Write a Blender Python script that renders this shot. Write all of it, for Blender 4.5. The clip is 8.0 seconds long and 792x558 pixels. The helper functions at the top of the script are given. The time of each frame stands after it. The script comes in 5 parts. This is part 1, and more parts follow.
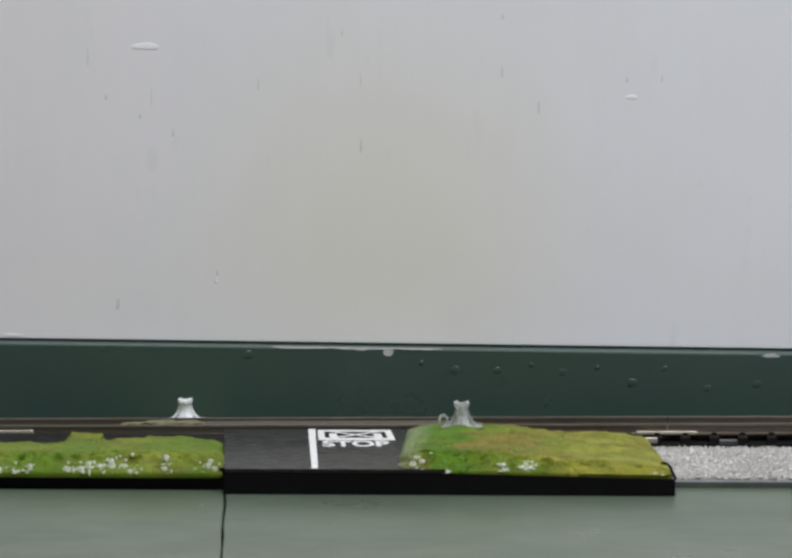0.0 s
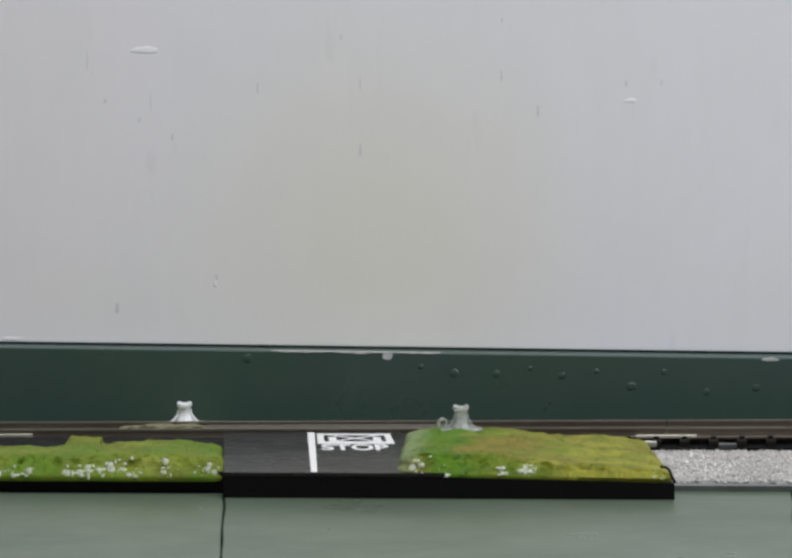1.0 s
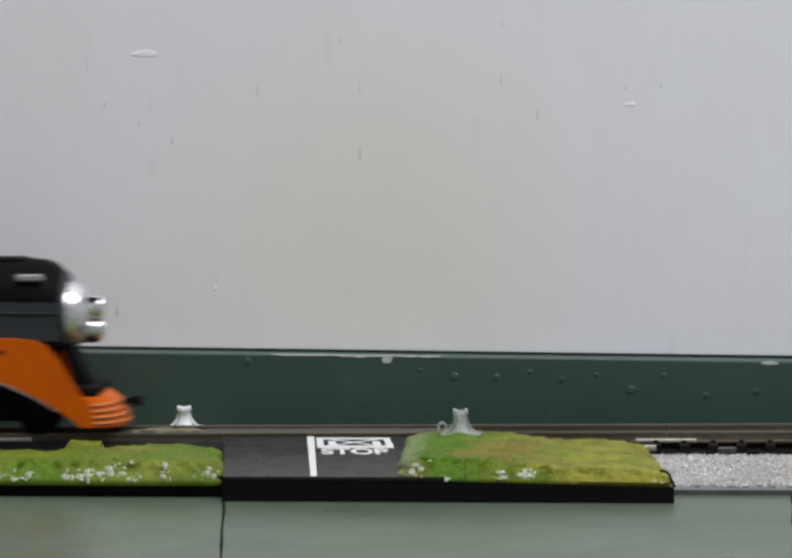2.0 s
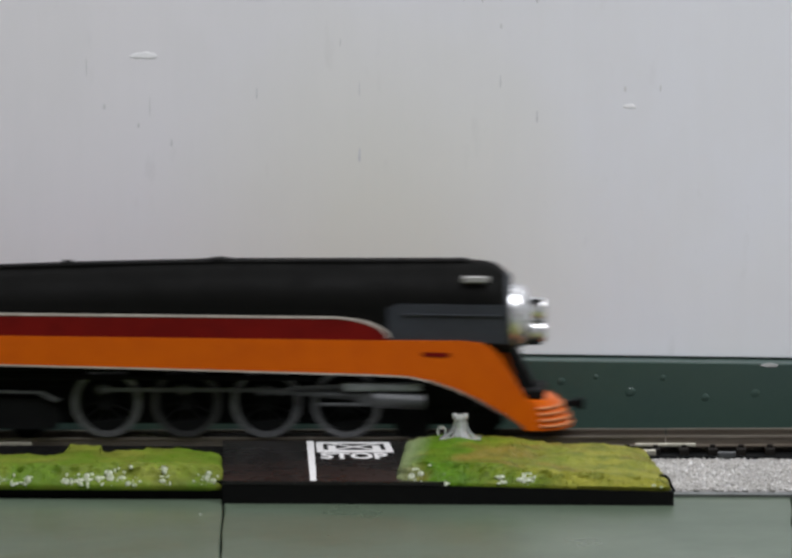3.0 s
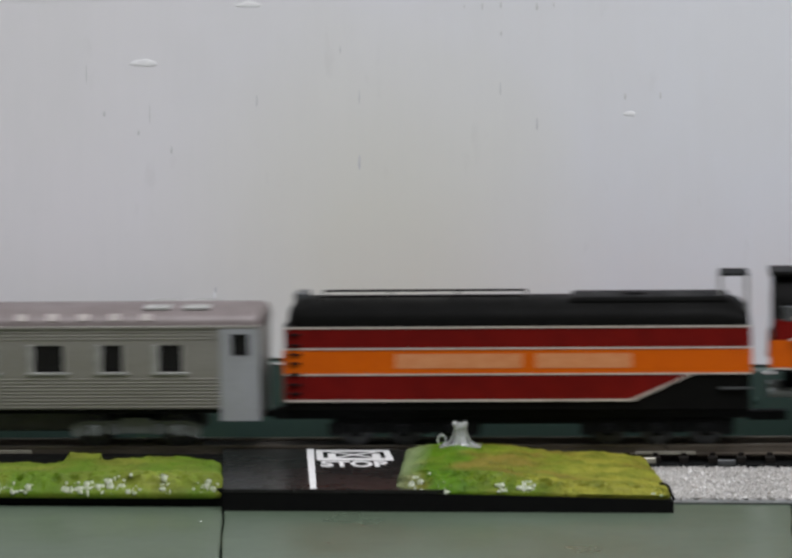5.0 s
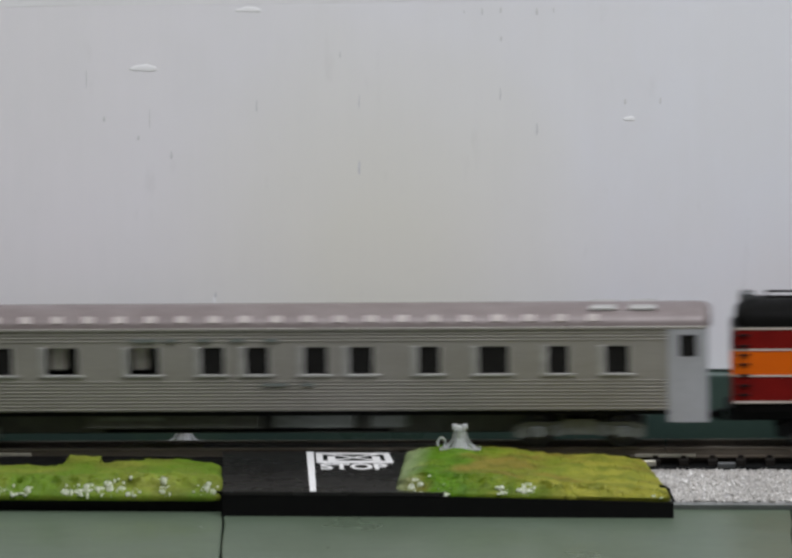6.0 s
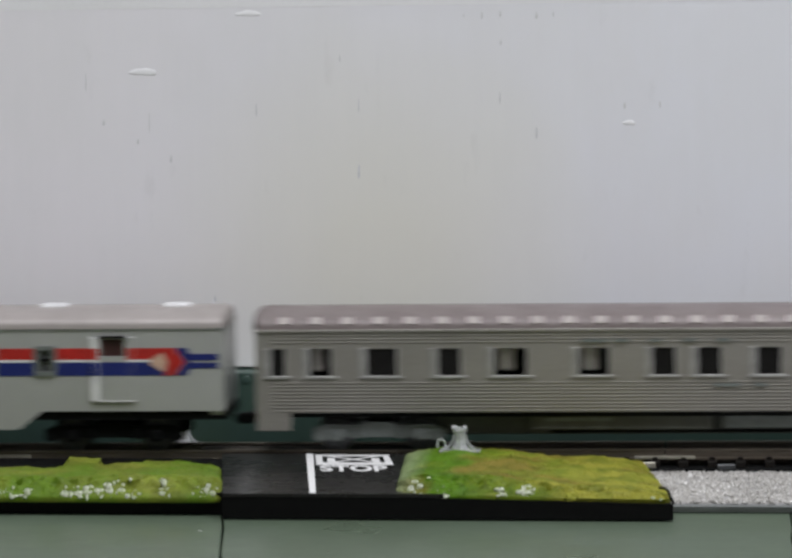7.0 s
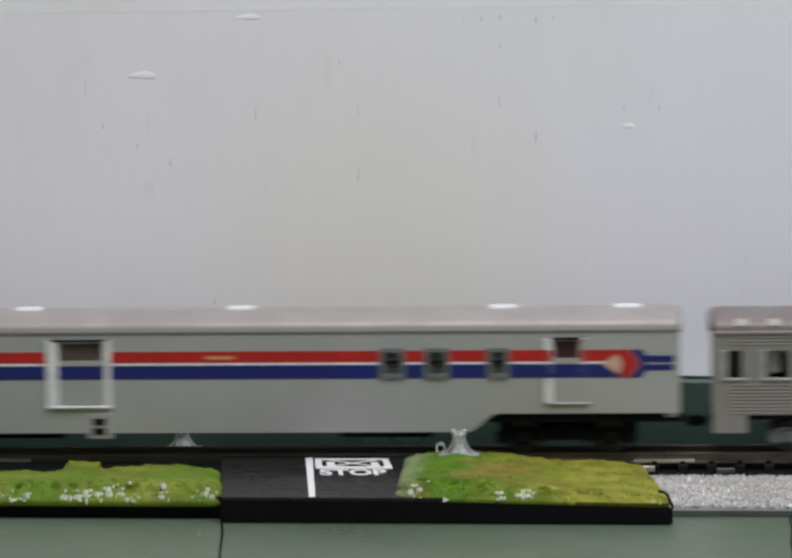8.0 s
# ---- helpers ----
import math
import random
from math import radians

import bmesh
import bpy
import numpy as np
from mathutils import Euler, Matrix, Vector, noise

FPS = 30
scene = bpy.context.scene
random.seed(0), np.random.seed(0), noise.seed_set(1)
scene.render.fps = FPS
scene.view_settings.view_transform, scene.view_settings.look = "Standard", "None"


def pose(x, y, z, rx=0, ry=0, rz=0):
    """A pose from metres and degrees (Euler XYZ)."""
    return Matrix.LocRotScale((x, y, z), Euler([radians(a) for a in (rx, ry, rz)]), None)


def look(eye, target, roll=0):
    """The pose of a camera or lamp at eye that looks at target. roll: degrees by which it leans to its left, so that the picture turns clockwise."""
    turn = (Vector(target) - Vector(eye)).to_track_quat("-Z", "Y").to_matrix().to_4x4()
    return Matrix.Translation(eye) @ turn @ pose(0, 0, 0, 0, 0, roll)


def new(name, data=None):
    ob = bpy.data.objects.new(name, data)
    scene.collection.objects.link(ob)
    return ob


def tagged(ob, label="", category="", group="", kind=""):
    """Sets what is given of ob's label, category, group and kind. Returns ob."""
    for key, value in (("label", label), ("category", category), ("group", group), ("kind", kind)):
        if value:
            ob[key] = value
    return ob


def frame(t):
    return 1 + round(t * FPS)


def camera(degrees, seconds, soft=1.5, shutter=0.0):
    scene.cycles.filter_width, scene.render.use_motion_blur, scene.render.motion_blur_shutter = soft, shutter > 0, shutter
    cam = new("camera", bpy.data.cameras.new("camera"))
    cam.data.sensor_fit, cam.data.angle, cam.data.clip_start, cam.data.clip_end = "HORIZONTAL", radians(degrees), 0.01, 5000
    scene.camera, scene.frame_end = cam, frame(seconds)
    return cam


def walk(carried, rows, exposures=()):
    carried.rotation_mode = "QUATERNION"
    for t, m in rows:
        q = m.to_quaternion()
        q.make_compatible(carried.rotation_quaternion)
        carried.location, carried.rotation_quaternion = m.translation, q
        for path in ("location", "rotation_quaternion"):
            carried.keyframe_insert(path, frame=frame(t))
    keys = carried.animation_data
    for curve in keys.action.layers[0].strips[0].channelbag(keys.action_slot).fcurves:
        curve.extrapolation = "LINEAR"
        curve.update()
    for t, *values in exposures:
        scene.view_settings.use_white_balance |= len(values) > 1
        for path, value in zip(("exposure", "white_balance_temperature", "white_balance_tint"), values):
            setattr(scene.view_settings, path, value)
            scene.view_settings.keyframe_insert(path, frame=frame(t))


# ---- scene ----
# camera with a long lens, well over a metre in front of the layout; it tilts slowly upwards
cam = camera(11.728, 8.0, soft=2.9, shutter=0.7)
EYE = Vector((0.0675, -1.2670, 0.1857))


def aim(yaw, pitch):
    a, p = radians(yaw), radians(pitch)
    way = Vector((-math.sin(a) * math.cos(p), math.cos(a) * math.cos(p), math.sin(p)))
    return look(EYE, EYE + way, -0.757)


walk(cam, [
    (0.0, aim(4.2760, -5.8473)), (0.5, aim(4.2738, -5.8244)), (1.0, aim(4.2642, -5.7942)), (1.5, aim(4.2602, -5.7640)), (3.0, aim(4.2506, -5.7111)), (3.5, aim(4.2483, -5.6995)), (4.0, aim(4.2483, -5.6769)), (4.5, aim(4.2483, -5.6428)), (6.0, aim(4.2457, -5.5253)), (6.5, aim(4.2395, -5.4988)), (7.0, aim(4.2395, -5.4685)), (7.5, aim(4.2347, -5.4457)), (8.0, aim(4.2298, -5.4189))], exposures=[(0.0, 0.0), (8.0, 0.0)])

# ---- light: a ceiling panel above and in front of the table ----
world = bpy.data.worlds.new("room_air")
scene.world = world
world.use_nodes = True
world.node_tree.nodes["Background"].inputs[0].default_value = (0.55, 0.6, 0.7, 1)
world.node_tree.nodes["Background"].inputs[1].default_value = 0.02
LAMP_AT = (0.40, -0.70, 1.50)
lamp_data = bpy.data.lights.new("ceiling_lamp", "AREA")
lamp_data.shape, lamp_data.size, lamp_data.size_y = "RECTANGLE", 1.6, 0.9
lamp_data.energy, lamp_data.color = 35.3, (0.975, 0.985, 1.04)
lamp = new("ceiling_lamp", lamp_data)
lamp.matrix_world = pose(LAMP_AT[0], LAMP_AT[1], LAMP_AT[2])


# ---- materials ----
def ramp(nt, a, b, lo, hi, src):
    r = nt.nodes.new("ShaderNodeMapRange")
    r.inputs[1].default_value, r.inputs[2].default_value, r.inputs[3].default_value, r.inputs[4].default_value = a, b, lo, hi
    nt.links.new(src, r.inputs[0])
    return r.outputs[0]


def noise_tex(nt, scale, detail=3.0, stretch=(1, 1, 1), rough=0.55):
    co = nt.nodes.new("ShaderNodeTexCoord")
    mp = nt.nodes.new("ShaderNodeMapping")
    mp.inputs["Scale"].default_value = stretch
    nt.links.new(co.outputs["Object"], mp.inputs[0])
    n = nt.nodes.new("ShaderNodeTexNoise")
    n.inputs["Scale"].default_value, n.inputs["Detail"].default_value, n.inputs["Roughness"].default_value = scale, detail, rough
    nt.links.new(mp.outputs[0], n.inputs["Vector"])
    return n.outputs["Fac"]


def mixed(nt, fac, a, b):
    m = nt.nodes.new("ShaderNodeMix")
    m.data_type = "RGBA"
    for s, v in ((6, a), (7, b)):
        if hasattr(v, "is_output"):
            nt.links.new(v, m.inputs[s])
        else:
            m.inputs[s].default_value = (*v, 1)
    nt.links.new(fac, m.inputs[0])
    return m.outputs[2]


def mat(name, color, rough=0.5, metal=0.0, other=None, scale=60.0, fine=900.0, bump=0.1, dist=0.0003, stretch=(1, 1, 1), spread=0.15, coat=0.0, spec=0.5):
    """Painted or plain surface: two scales of colour change, uneven gloss, fine relief."""
    m = bpy.data.materials.new(name)
    m.use_nodes = True
    nt = m.node_tree
    p = nt.nodes["Principled BSDF"]
    other = other or tuple(c * 0.72 for c in color)
    big = noise_tex(nt, scale, 4.0, stretch)
    small = noise_tex(nt, fine, 3.0, stretch)
    c = mixed(nt, ramp(nt, 0.35, 0.7, 0.0, 1.0, big), color, other)
    c = mixed(nt, ramp(nt, 0.3, 0.75, 0.0, spread, small), c, tuple(min(1, x * 1.5 + 0.02) for x in color))
    nt.links.new(c, p.inputs["Base Color"])
    nt.links.new(ramp(nt, 0.3, 0.7, max(0.02, rough - 0.08), min(1, rough + 0.08), big), p.inputs["Roughness"])
    p.inputs["Metallic"].default_value = metal
    p.inputs["Coat Weight"].default_value = coat
    p.inputs["Coat Roughness"].default_value = 0.15
    p.inputs["Specular IOR Level"].default_value = spec
    if bump:
        b = nt.nodes.new("ShaderNodeBump")
        b.inputs["Strength"].default_value, b.inputs["Distance"].default_value = bump, dist
        nt.links.new(small, b.inputs["Height"])
        nt.links.new(b.outputs[0], p.inputs["Normal"])
    return m


def wall_paint():
    """Off-white brushed gloss paint with faint vertical streaks, a yellower round area, dirt, and a daylight tint
    painted in on the right.
    """
    m = bpy.data.materials.new("white_wall_paint")
    m.use_nodes = True
    nt = m.node_tree
    p = nt.nodes["Principled BSDF"]
    streak = noise_tex(nt, 260.0, 4.0, (1.0, 1.0, 0.06))
    cloud = noise_tex(nt, 9.0, 3.0)
    dirt = noise_tex(nt, 120.0, 5.0, (1.0, 1.0, 0.35))
    co = nt.nodes.new("ShaderNodeTexCoord")
    sep = nt.nodes.new("ShaderNodeSeparateXYZ")
    nt.links.new(co.outputs["Object"], sep.inputs[0])
    # bluer towards the right: the tint of daylight is put into the colour
    c = mixed(nt, ramp(nt, -0.12, 0.17, 0.0, 1.0, sep.outputs[0]), (0.872, 0.853, 0.876), (0.845, 0.862, 0.912))
    c = mixed(nt, ramp(nt, 0.45, 0.68, 0.0, 0.5, cloud), c, (0.86, 0.855, 0.82))
    c = mixed(nt, ramp(nt, 0.42, 0.62, 0.0, 0.3, noise_tex(nt, 45.0, 3.0, (1.0, 1.0, 0.5))), c, (0.82, 0.815, 0.825))
    mp = nt.nodes.new("ShaderNodeMapping")
    mp.inputs["Location"].default_value, mp.inputs["Scale"].default_value = (0.05, 0.0, -0.45), (12.0, 0.0, 12.0)
    nt.links.new(co.outputs["Object"], mp.inputs[0])
    ball = nt.nodes.new("ShaderNodeTexGradient")
    ball.gradient_type = "SPHERICAL"
    nt.links.new(mp.outputs[0], ball.inputs[0])
    c = mixed(nt, ramp(nt, 0.0, 0.8, 0.0, 0.85, ball.outputs["Fac"]), c, (0.825, 0.815, 0.73))
    c = mixed(nt, ramp(nt, 0.35, 0.75, 0.0, 0.055, streak), c, (0.68, 0.68, 0.70))
    c = mixed(nt, ramp(nt, 0.66, 0.80, 0.0, 0.14, dirt), c, (0.45, 0.44, 0.43))
    nt.links.new(c, p.inputs["Base Color"])
    nt.links.new(ramp(nt, 0.3, 0.7, 0.36, 0.5, streak), p.inputs["Roughness"])
    b = nt.nodes.new("ShaderNodeBump")
    b.inputs["Strength"].default_value, b.inputs["Distance"].default_value = 0.035, 0.0005
    nt.links.new(streak, b.inputs["Height"])
    nt.links.new(b.outputs[0], p.inputs["Normal"])
    return m


def clear_plastic():
    m = bpy.data.materials.new("clear_plastic")
    m.use_nodes = True
    p = m.node_tree.nodes["Principled BSDF"]
    p.inputs["Base Color"].default_value = (0.93, 0.95, 0.96, 1)
    p.inputs["Roughness"].default_value = 0.05
    p.inputs["Transmission Weight"].default_value = 0.72
    p.inputs["IOR"].default_value = 1.46
    nt = m.node_tree
    b = nt.nodes.new("ShaderNodeBump")
    b.inputs["Strength"].default_value, b.inputs["Distance"].default_value = 0.9, 0.0006
    nt.links.new(noise_tex(nt, 700.0, 2.0), b.inputs["Height"])
    nt.links.new(b.outputs[0], p.inputs["Normal"])
    return m


def turf_mat(name, shades, scale, span=None, loose=False, skin=None):
    """Mottled turf of three shades. span: from where to where along the track the second shade takes over. loose: each fibre has its own shade."""
    m = bpy.data.materials.new(name)
    m.use_nodes = True
    nt = m.node_tree
    p = nt.nodes["Principled BSDF"]
    big = noise_tex(nt, scale, 4.0)
    fac = ramp(nt, 0.40, 0.62, 0.0, 1.0, big)
    if span:
        sep = nt.nodes.new("ShaderNodeSeparateXYZ")
        nt.links.new(nt.nodes.new("ShaderNodeTexCoord").outputs["Object"], sep.inputs[0])
        add = nt.nodes.new("ShaderNodeMath")
        nt.links.new(ramp(nt, span[0], span[1], 0.0, 1.0, sep.outputs[0]), add.inputs[0])
        nt.links.new(ramp(nt, 0.3, 0.7, -0.35, 0.35, big), add.inputs[1])
        add.use_clamp = True
        fac = add.outputs[0]
    c = mixed(nt, fac, shades[0], shades[1])
    c = mixed(nt, ramp(nt, 0.53, 0.64, 0.0, 0.75, noise_tex(nt, scale * 0.7, 3.0, (1, 1, 1.7))), c, shades[2])
    c = mixed(nt, ramp(nt, 0.42, 0.68, 0.0, 0.6, noise_tex(nt, 110.0, 5.0)), c, tuple(x * 0.42 for x in shades[0]))
    if skin:
        c = mixed(nt, ramp(nt, skin[0], skin[1], 0.75, 0.0, sep.outputs[0]), c, skin[2])
    if loose:
        g = nt.nodes.new("ShaderNodeNewGeometry")
        c = mixed(nt, ramp(nt, 0.0, 1.0, 0.0, 0.35, g.outputs["Random Per Island"]), c, tuple(min(1, x * 1.5) for x in shades[1]))
    nt.links.new(c, p.inputs["Base Color"])
    p.inputs["Roughness"].default_value = 0.5
    p.inputs["Specular IOR Level"].default_value = 0.15
    b = nt.nodes.new("ShaderNodeBump")
    b.inputs["Strength"].default_value, b.inputs["Distance"].default_value = 0.6, 0.0006
    nt.links.new(noise_tex(nt, 700.0, 4.0), b.inputs["Height"])
    nt.links.new(b.outputs[0], p.inputs["Normal"])
    return m


def island_mat(name, stops, rough=0.6, spec=0.5):
    """Each loose piece takes its own shade."""
    m = bpy.data.materials.new(name)
    m.use_nodes = True
    nt = m.node_tree
    p = nt.nodes["Principled BSDF"]
    g = nt.nodes.new("ShaderNodeNewGeometry")
    r = nt.nodes.new("ShaderNodeValToRGB")
    while len(r.color_ramp.elements) < len(stops):
        r.color_ramp.elements.new(0.5)
    for e, (at, c) in zip(r.color_ramp.elements, stops):
        e.position, e.color = at, (*c, 1)
    nt.links.new(g.outputs["Random Per Island"], r.inputs[0])
    c = mixed(nt, ramp(nt, 0.35, 0.65, 0.0, 0.5, noise_tex(nt, 60.0, 3.0)), r.outputs[0], tuple(x * 0.7 for x in stops[0][1]))
    nt.links.new(c, p.inputs["Base Color"])
    p.inputs["Roughness"].default_value = rough
    p.inputs["Specular IOR Level"].default_value = spec
    return m


WALL = wall_paint()
# whiter than the wall panel: the light on the upper board is in its colour
UPPER_LIT = mat("upper_lit_white", (0.90, 0.90, 0.91), 0.4, scale=12, other=(0.82, 0.82, 0.82))
ROOM = mat("room_plaster", (0.7, 0.7, 0.69), 0.8, scale=4, fine=80)
FLOOR = mat("floor_boards", (0.22, 0.15, 0.09), 0.5, scale=6, fine=60, stretch=(1, 8, 1))
GREEN = mat("green_gloss_paint", (0.046, 0.080, 0.064), 0.33, scale=26, fine=500, other=(0.038, 0.071, 0.062), bump=0.05, spread=0.06)
TABLE = mat("green_table_paint", (0.094, 0.127, 0.085), 0.33, scale=18, fine=420, other=(0.082, 0.114, 0.078), bump=0.03, spread=0.1, spec=0.8)
GAP = mat("gap_shade_and_trestle_black", (0.012, 0.013, 0.012), 0.9, bump=0)
CHIP = mat("bare_primer", (0.55, 0.56, 0.55), 0.6, scale=300)
BLACKBASE = mat("black_foam_board", (0.004, 0.004, 0.004), 0.5, scale=200, fine=1600, bump=0.3, spec=0.12, spread=0.06)
ROAD = mat("road_card", (0.014, 0.013, 0.0125), 0.28, scale=70, fine=2600, other=(0.011, 0.0105, 0.010), bump=0.08, dist=0.0001, spread=0.12, spec=0.3)
WHITE_LINE = mat("white_road_paint", (0.78, 0.78, 0.77), 0.5, scale=300, other=(0.66, 0.66, 0.65))
ROADBED = mat("brown_grey_ballast", (0.095, 0.082, 0.066), 0.8, scale=300, other=(0.06, 0.052, 0.042), fine=1500, bump=0.6)
# silver made paler and bluer: the panel's reflection is in the base colour
VESTIBULE = mat("vestibule_silver_with_sheen", (0.41, 0.42, 0.45), 0.35, 0.25, scale=60, other=(0.33, 0.335, 0.35))
BROWN_PANE = mat("brown_door_glazing", (0.105, 0.078, 0.070), 0.3, scale=120, other=(0.06, 0.04, 0.036), spec=0.3)
MAROON_PANE = mat("maroon_door_glazing", (0.085, 0.030, 0.028), 0.3, scale=120, other=(0.03, 0.014, 0.014), spec=0.3)
BLUSH = mat("pale_arrow_paint", (0.60, 0.40, 0.30), 0.45, scale=400)
RAIL = mat("nickel_rail", (0.25, 0.225, 0.185), 0.38, 0.75, scale=90, other=(0.15, 0.125, 0.10), fine=1200, stretch=(0.15, 1, 1))
TIE = mat("brown_black_tie_plastic", (0.012, 0.010, 0.008), 0.6, scale=200, spec=0.15)
JOINER = mat("bright_joiner", (0.45, 0.43, 0.35), 0.35, 0.4, scale=300)
BALLAST_BED = mat("ballast_glue", (0.36, 0.35, 0.34), 0.7, scale=400, fine=2200, bump=0.5)
SHEET = mat("grey_sheet_edge", (0.16, 0.17, 0.165), 0.5, scale=100)
# the last, near-white shade paints the glints of the grit
GRAIN = island_mat("grey_grit_with_glints", [(0.0, (0.40, 0.385, 0.355)), (0.45, (0.51, 0.495, 0.465)), (0.90, (0.62, 0.605, 0.575)), (1.0, (0.95, 0.95, 0.93))], 0.35)
PALE_SHADES = [(0.105, 0.185, 0.012), (0.25, 0.27, 0.04), (0.16, 0.165, 0.025)]
BRIGHT_SHADES = [(0.078, 0.175, 0.004), (0.27, 0.265, 0.035), (0.21, 0.145, 0.03)]
DUSTY_SHADES = [(0.19, 0.19, 0.10), (0.27, 0.26, 0.17), (0.23, 0.21, 0.14)]
TURF_A = turf_mat("pale_turf", PALE_SHADES, 55.0)
SKIN = (-0.0185, -0.0115, (0.23, 0.28, 0.15))
TURF_B = turf_mat("bright_turf", BRIGHT_SHADES, 60.0, (-0.004, 0.040), False, SKIN)
TURF_C = turf_mat("dusty_turf", DUSTY_SHADES, 55.0)
FIBRE_C = turf_mat("dusty_fibre", DUSTY_SHADES, 55.0, None, True)
FIBRE_A = turf_mat("pale_fibre", PALE_SHADES, 55.0, None, True)
FIBRE_B = turf_mat("bright_fibre", BRIGHT_SHADES, 60.0, (-0.004, 0.040), True, SKIN)
# glossy glue; its white base colour stands in for lamp glints
GLUE = mat("glue_with_white_glints", (0.88, 0.90, 0.80), 0.06, scale=900, other=(0.45, 0.56, 0.22), bump=0.4, coat=0.6)

CLEAR = clear_plastic()
# lit copy of the clear plastic: its brightness is put in as near-white colour
LIT_CLEAR = mat("clear_plastic_lit_white", (0.96, 0.97, 0.98), 0.2, scale=400, other=(0.84, 0.87, 0.90), bump=0.5, dist=0.0006, coat=0.5)
LIT_CLEAR.node_tree.nodes["Principled BSDF"].inputs["Transmission Weight"].default_value = 0.05
CLEARPANE = mat("clear_window_pane", (0.9, 0.9, 0.9), 0.05, scale=200, other=(0.86, 0.86, 0.86), bump=0)
CLEARPANE.node_tree.nodes["Principled BSDF"].inputs["Transmission Weight"].default_value = 1.0
CLEARPANE.node_tree.nodes["Principled BSDF"].inputs["IOR"].default_value = 1.08
BLACK = mat("loco_black", (0.006, 0.006, 0.0055), 0.5, scale=120, bump=0.04, spec=0.035, spread=0.05)
DARK = mat("underframe_black", (0.006, 0.0065, 0.0065), 0.65, scale=200, spec=0.08, spread=0.08)
GREY_SB = mat("smokebox_grey", (0.034, 0.038, 0.046), 0.45, scale=120, other=(0.027, 0.03, 0.036), spec=0.3)
SILVER = mat("bright_silver_paint", (0.80, 0.81, 0.82), 0.25, 0.7, scale=200, other=(0.62, 0.63, 0.65))
RED = mat("deep_red_paint", (0.165, 0.008, 0.006), 0.36, scale=140, other=(0.125, 0.006, 0.005), bump=0.03, spread=0.02, spec=0.08)
ORANGE = mat("orange_paint", (0.62, 0.112, 0.001), 0.36, scale=140, other=(0.57, 0.098, 0.001), bump=0.03, spread=0.03, spec=0.2)
PEACH = mat("faded_letter_paint", (0.64, 0.27, 0.12), 0.45, scale=500, other=(0.58, 0.20, 0.07))
STRIPE = mat("pale_stripe_paint", (0.55, 0.49, 0.43), 0.45, scale=300, bump=0.02)
STEEL = mat("worn_steel", (0.078, 0.082, 0.084), 0.45, 0.3, scale=300)
TYRE = mat("wheel_tyre_steel", (0.13, 0.135, 0.14), 0.42, 0.35, scale=300)
TYRE_DIM = mat("dull_wheel_tyre", (0.035, 0.036, 0.037), 0.5, 0.2, scale=300)
STAINLESS = mat("stainless_silver", (0.285, 0.272, 0.245), 0.42, 0.3, scale=40, other=(0.215, 0.205, 0.18), fine=1500, stretch=(0.2, 1, 1), bump=0.05)
ROOFSS = mat("dusty_roof_silver", (0.185, 0.155, 0.15), 0.5, 0.1, scale=60, other=(0.15, 0.122, 0.118))
PALEROOF = mat("pale_roof_panel", (0.48, 0.43, 0.41), 0.5, scale=300)
BAGGAGE = mat("baggage_silver", (0.445, 0.45, 0.435), 0.38, 0.3, scale=30, other=(0.385, 0.39, 0.375), bump=0.03, spread=0.05)
BAGROOF = mat("baggage_roof_silver", (0.315, 0.285, 0.27), 0.5, 0.1, scale=60, other=(0.27, 0.245, 0.23))
FRAMEW = mat("pale_window_frame", (0.39, 0.385, 0.37), 0.4, 0.2, scale=300)
SRED = mat("stripe_red", (0.46, 0.016, 0.012), 0.4, scale=200, bump=0.02)
SBLUE = mat("stripe_blue", (0.008, 0.016, 0.145), 0.4, scale=200, bump=0.02)
SWHITE = mat("stripe_white", (0.78, 0.78, 0.78), 0.4, scale=200, bump=0.02)
# near-black that stands in for the shade inside the vehicles
INSIDE = mat("interior_shade_black", (0.010, 0.009, 0.009), 0.8, scale=200, spec=0.08)
CURTAIN = mat("pale_blind", (0.5, 0.47, 0.44), 0.7, scale=300)
# opaque near-black pane: the shade of the car's inside is in its colour
SHADED_PANE = mat("shaded_window_pane", (0.010, 0.009, 0.009), 0.2, scale=200, bump=0.02, spec=0.2)
UNDER = mat("dusty_underfloor", (0.12, 0.125, 0.108), 0.7, scale=200, spec=0.2)
TRUCK = mat("grey_green_truck", (0.19, 0.21, 0.20), 0.5, 0.2, scale=300)


# ---- shapes, in millimetres ----
MM = 0.001


def part(name, bm, material, parent=None, label=""):
    """One mesh object, its shape given in millimetres."""
    bmesh.ops.recalc_face_normals(bm, faces=bm.faces)
    for v in bm.verts:
        v.co *= MM
    me = bpy.data.meshes.new(name)
    bm.to_mesh(me)
    bm.free()
    me.materials.append(material)
    ob = new(name, me)
    if parent:
        ob.parent = parent
    if label:
        ob["label"] = label
    return ob


def smooth(ob, angle=40):
    for f in ob.data.polygons:
        f.use_smooth = True
    ob.data.set_sharp_from_angle(angle=radians(angle))
    return ob


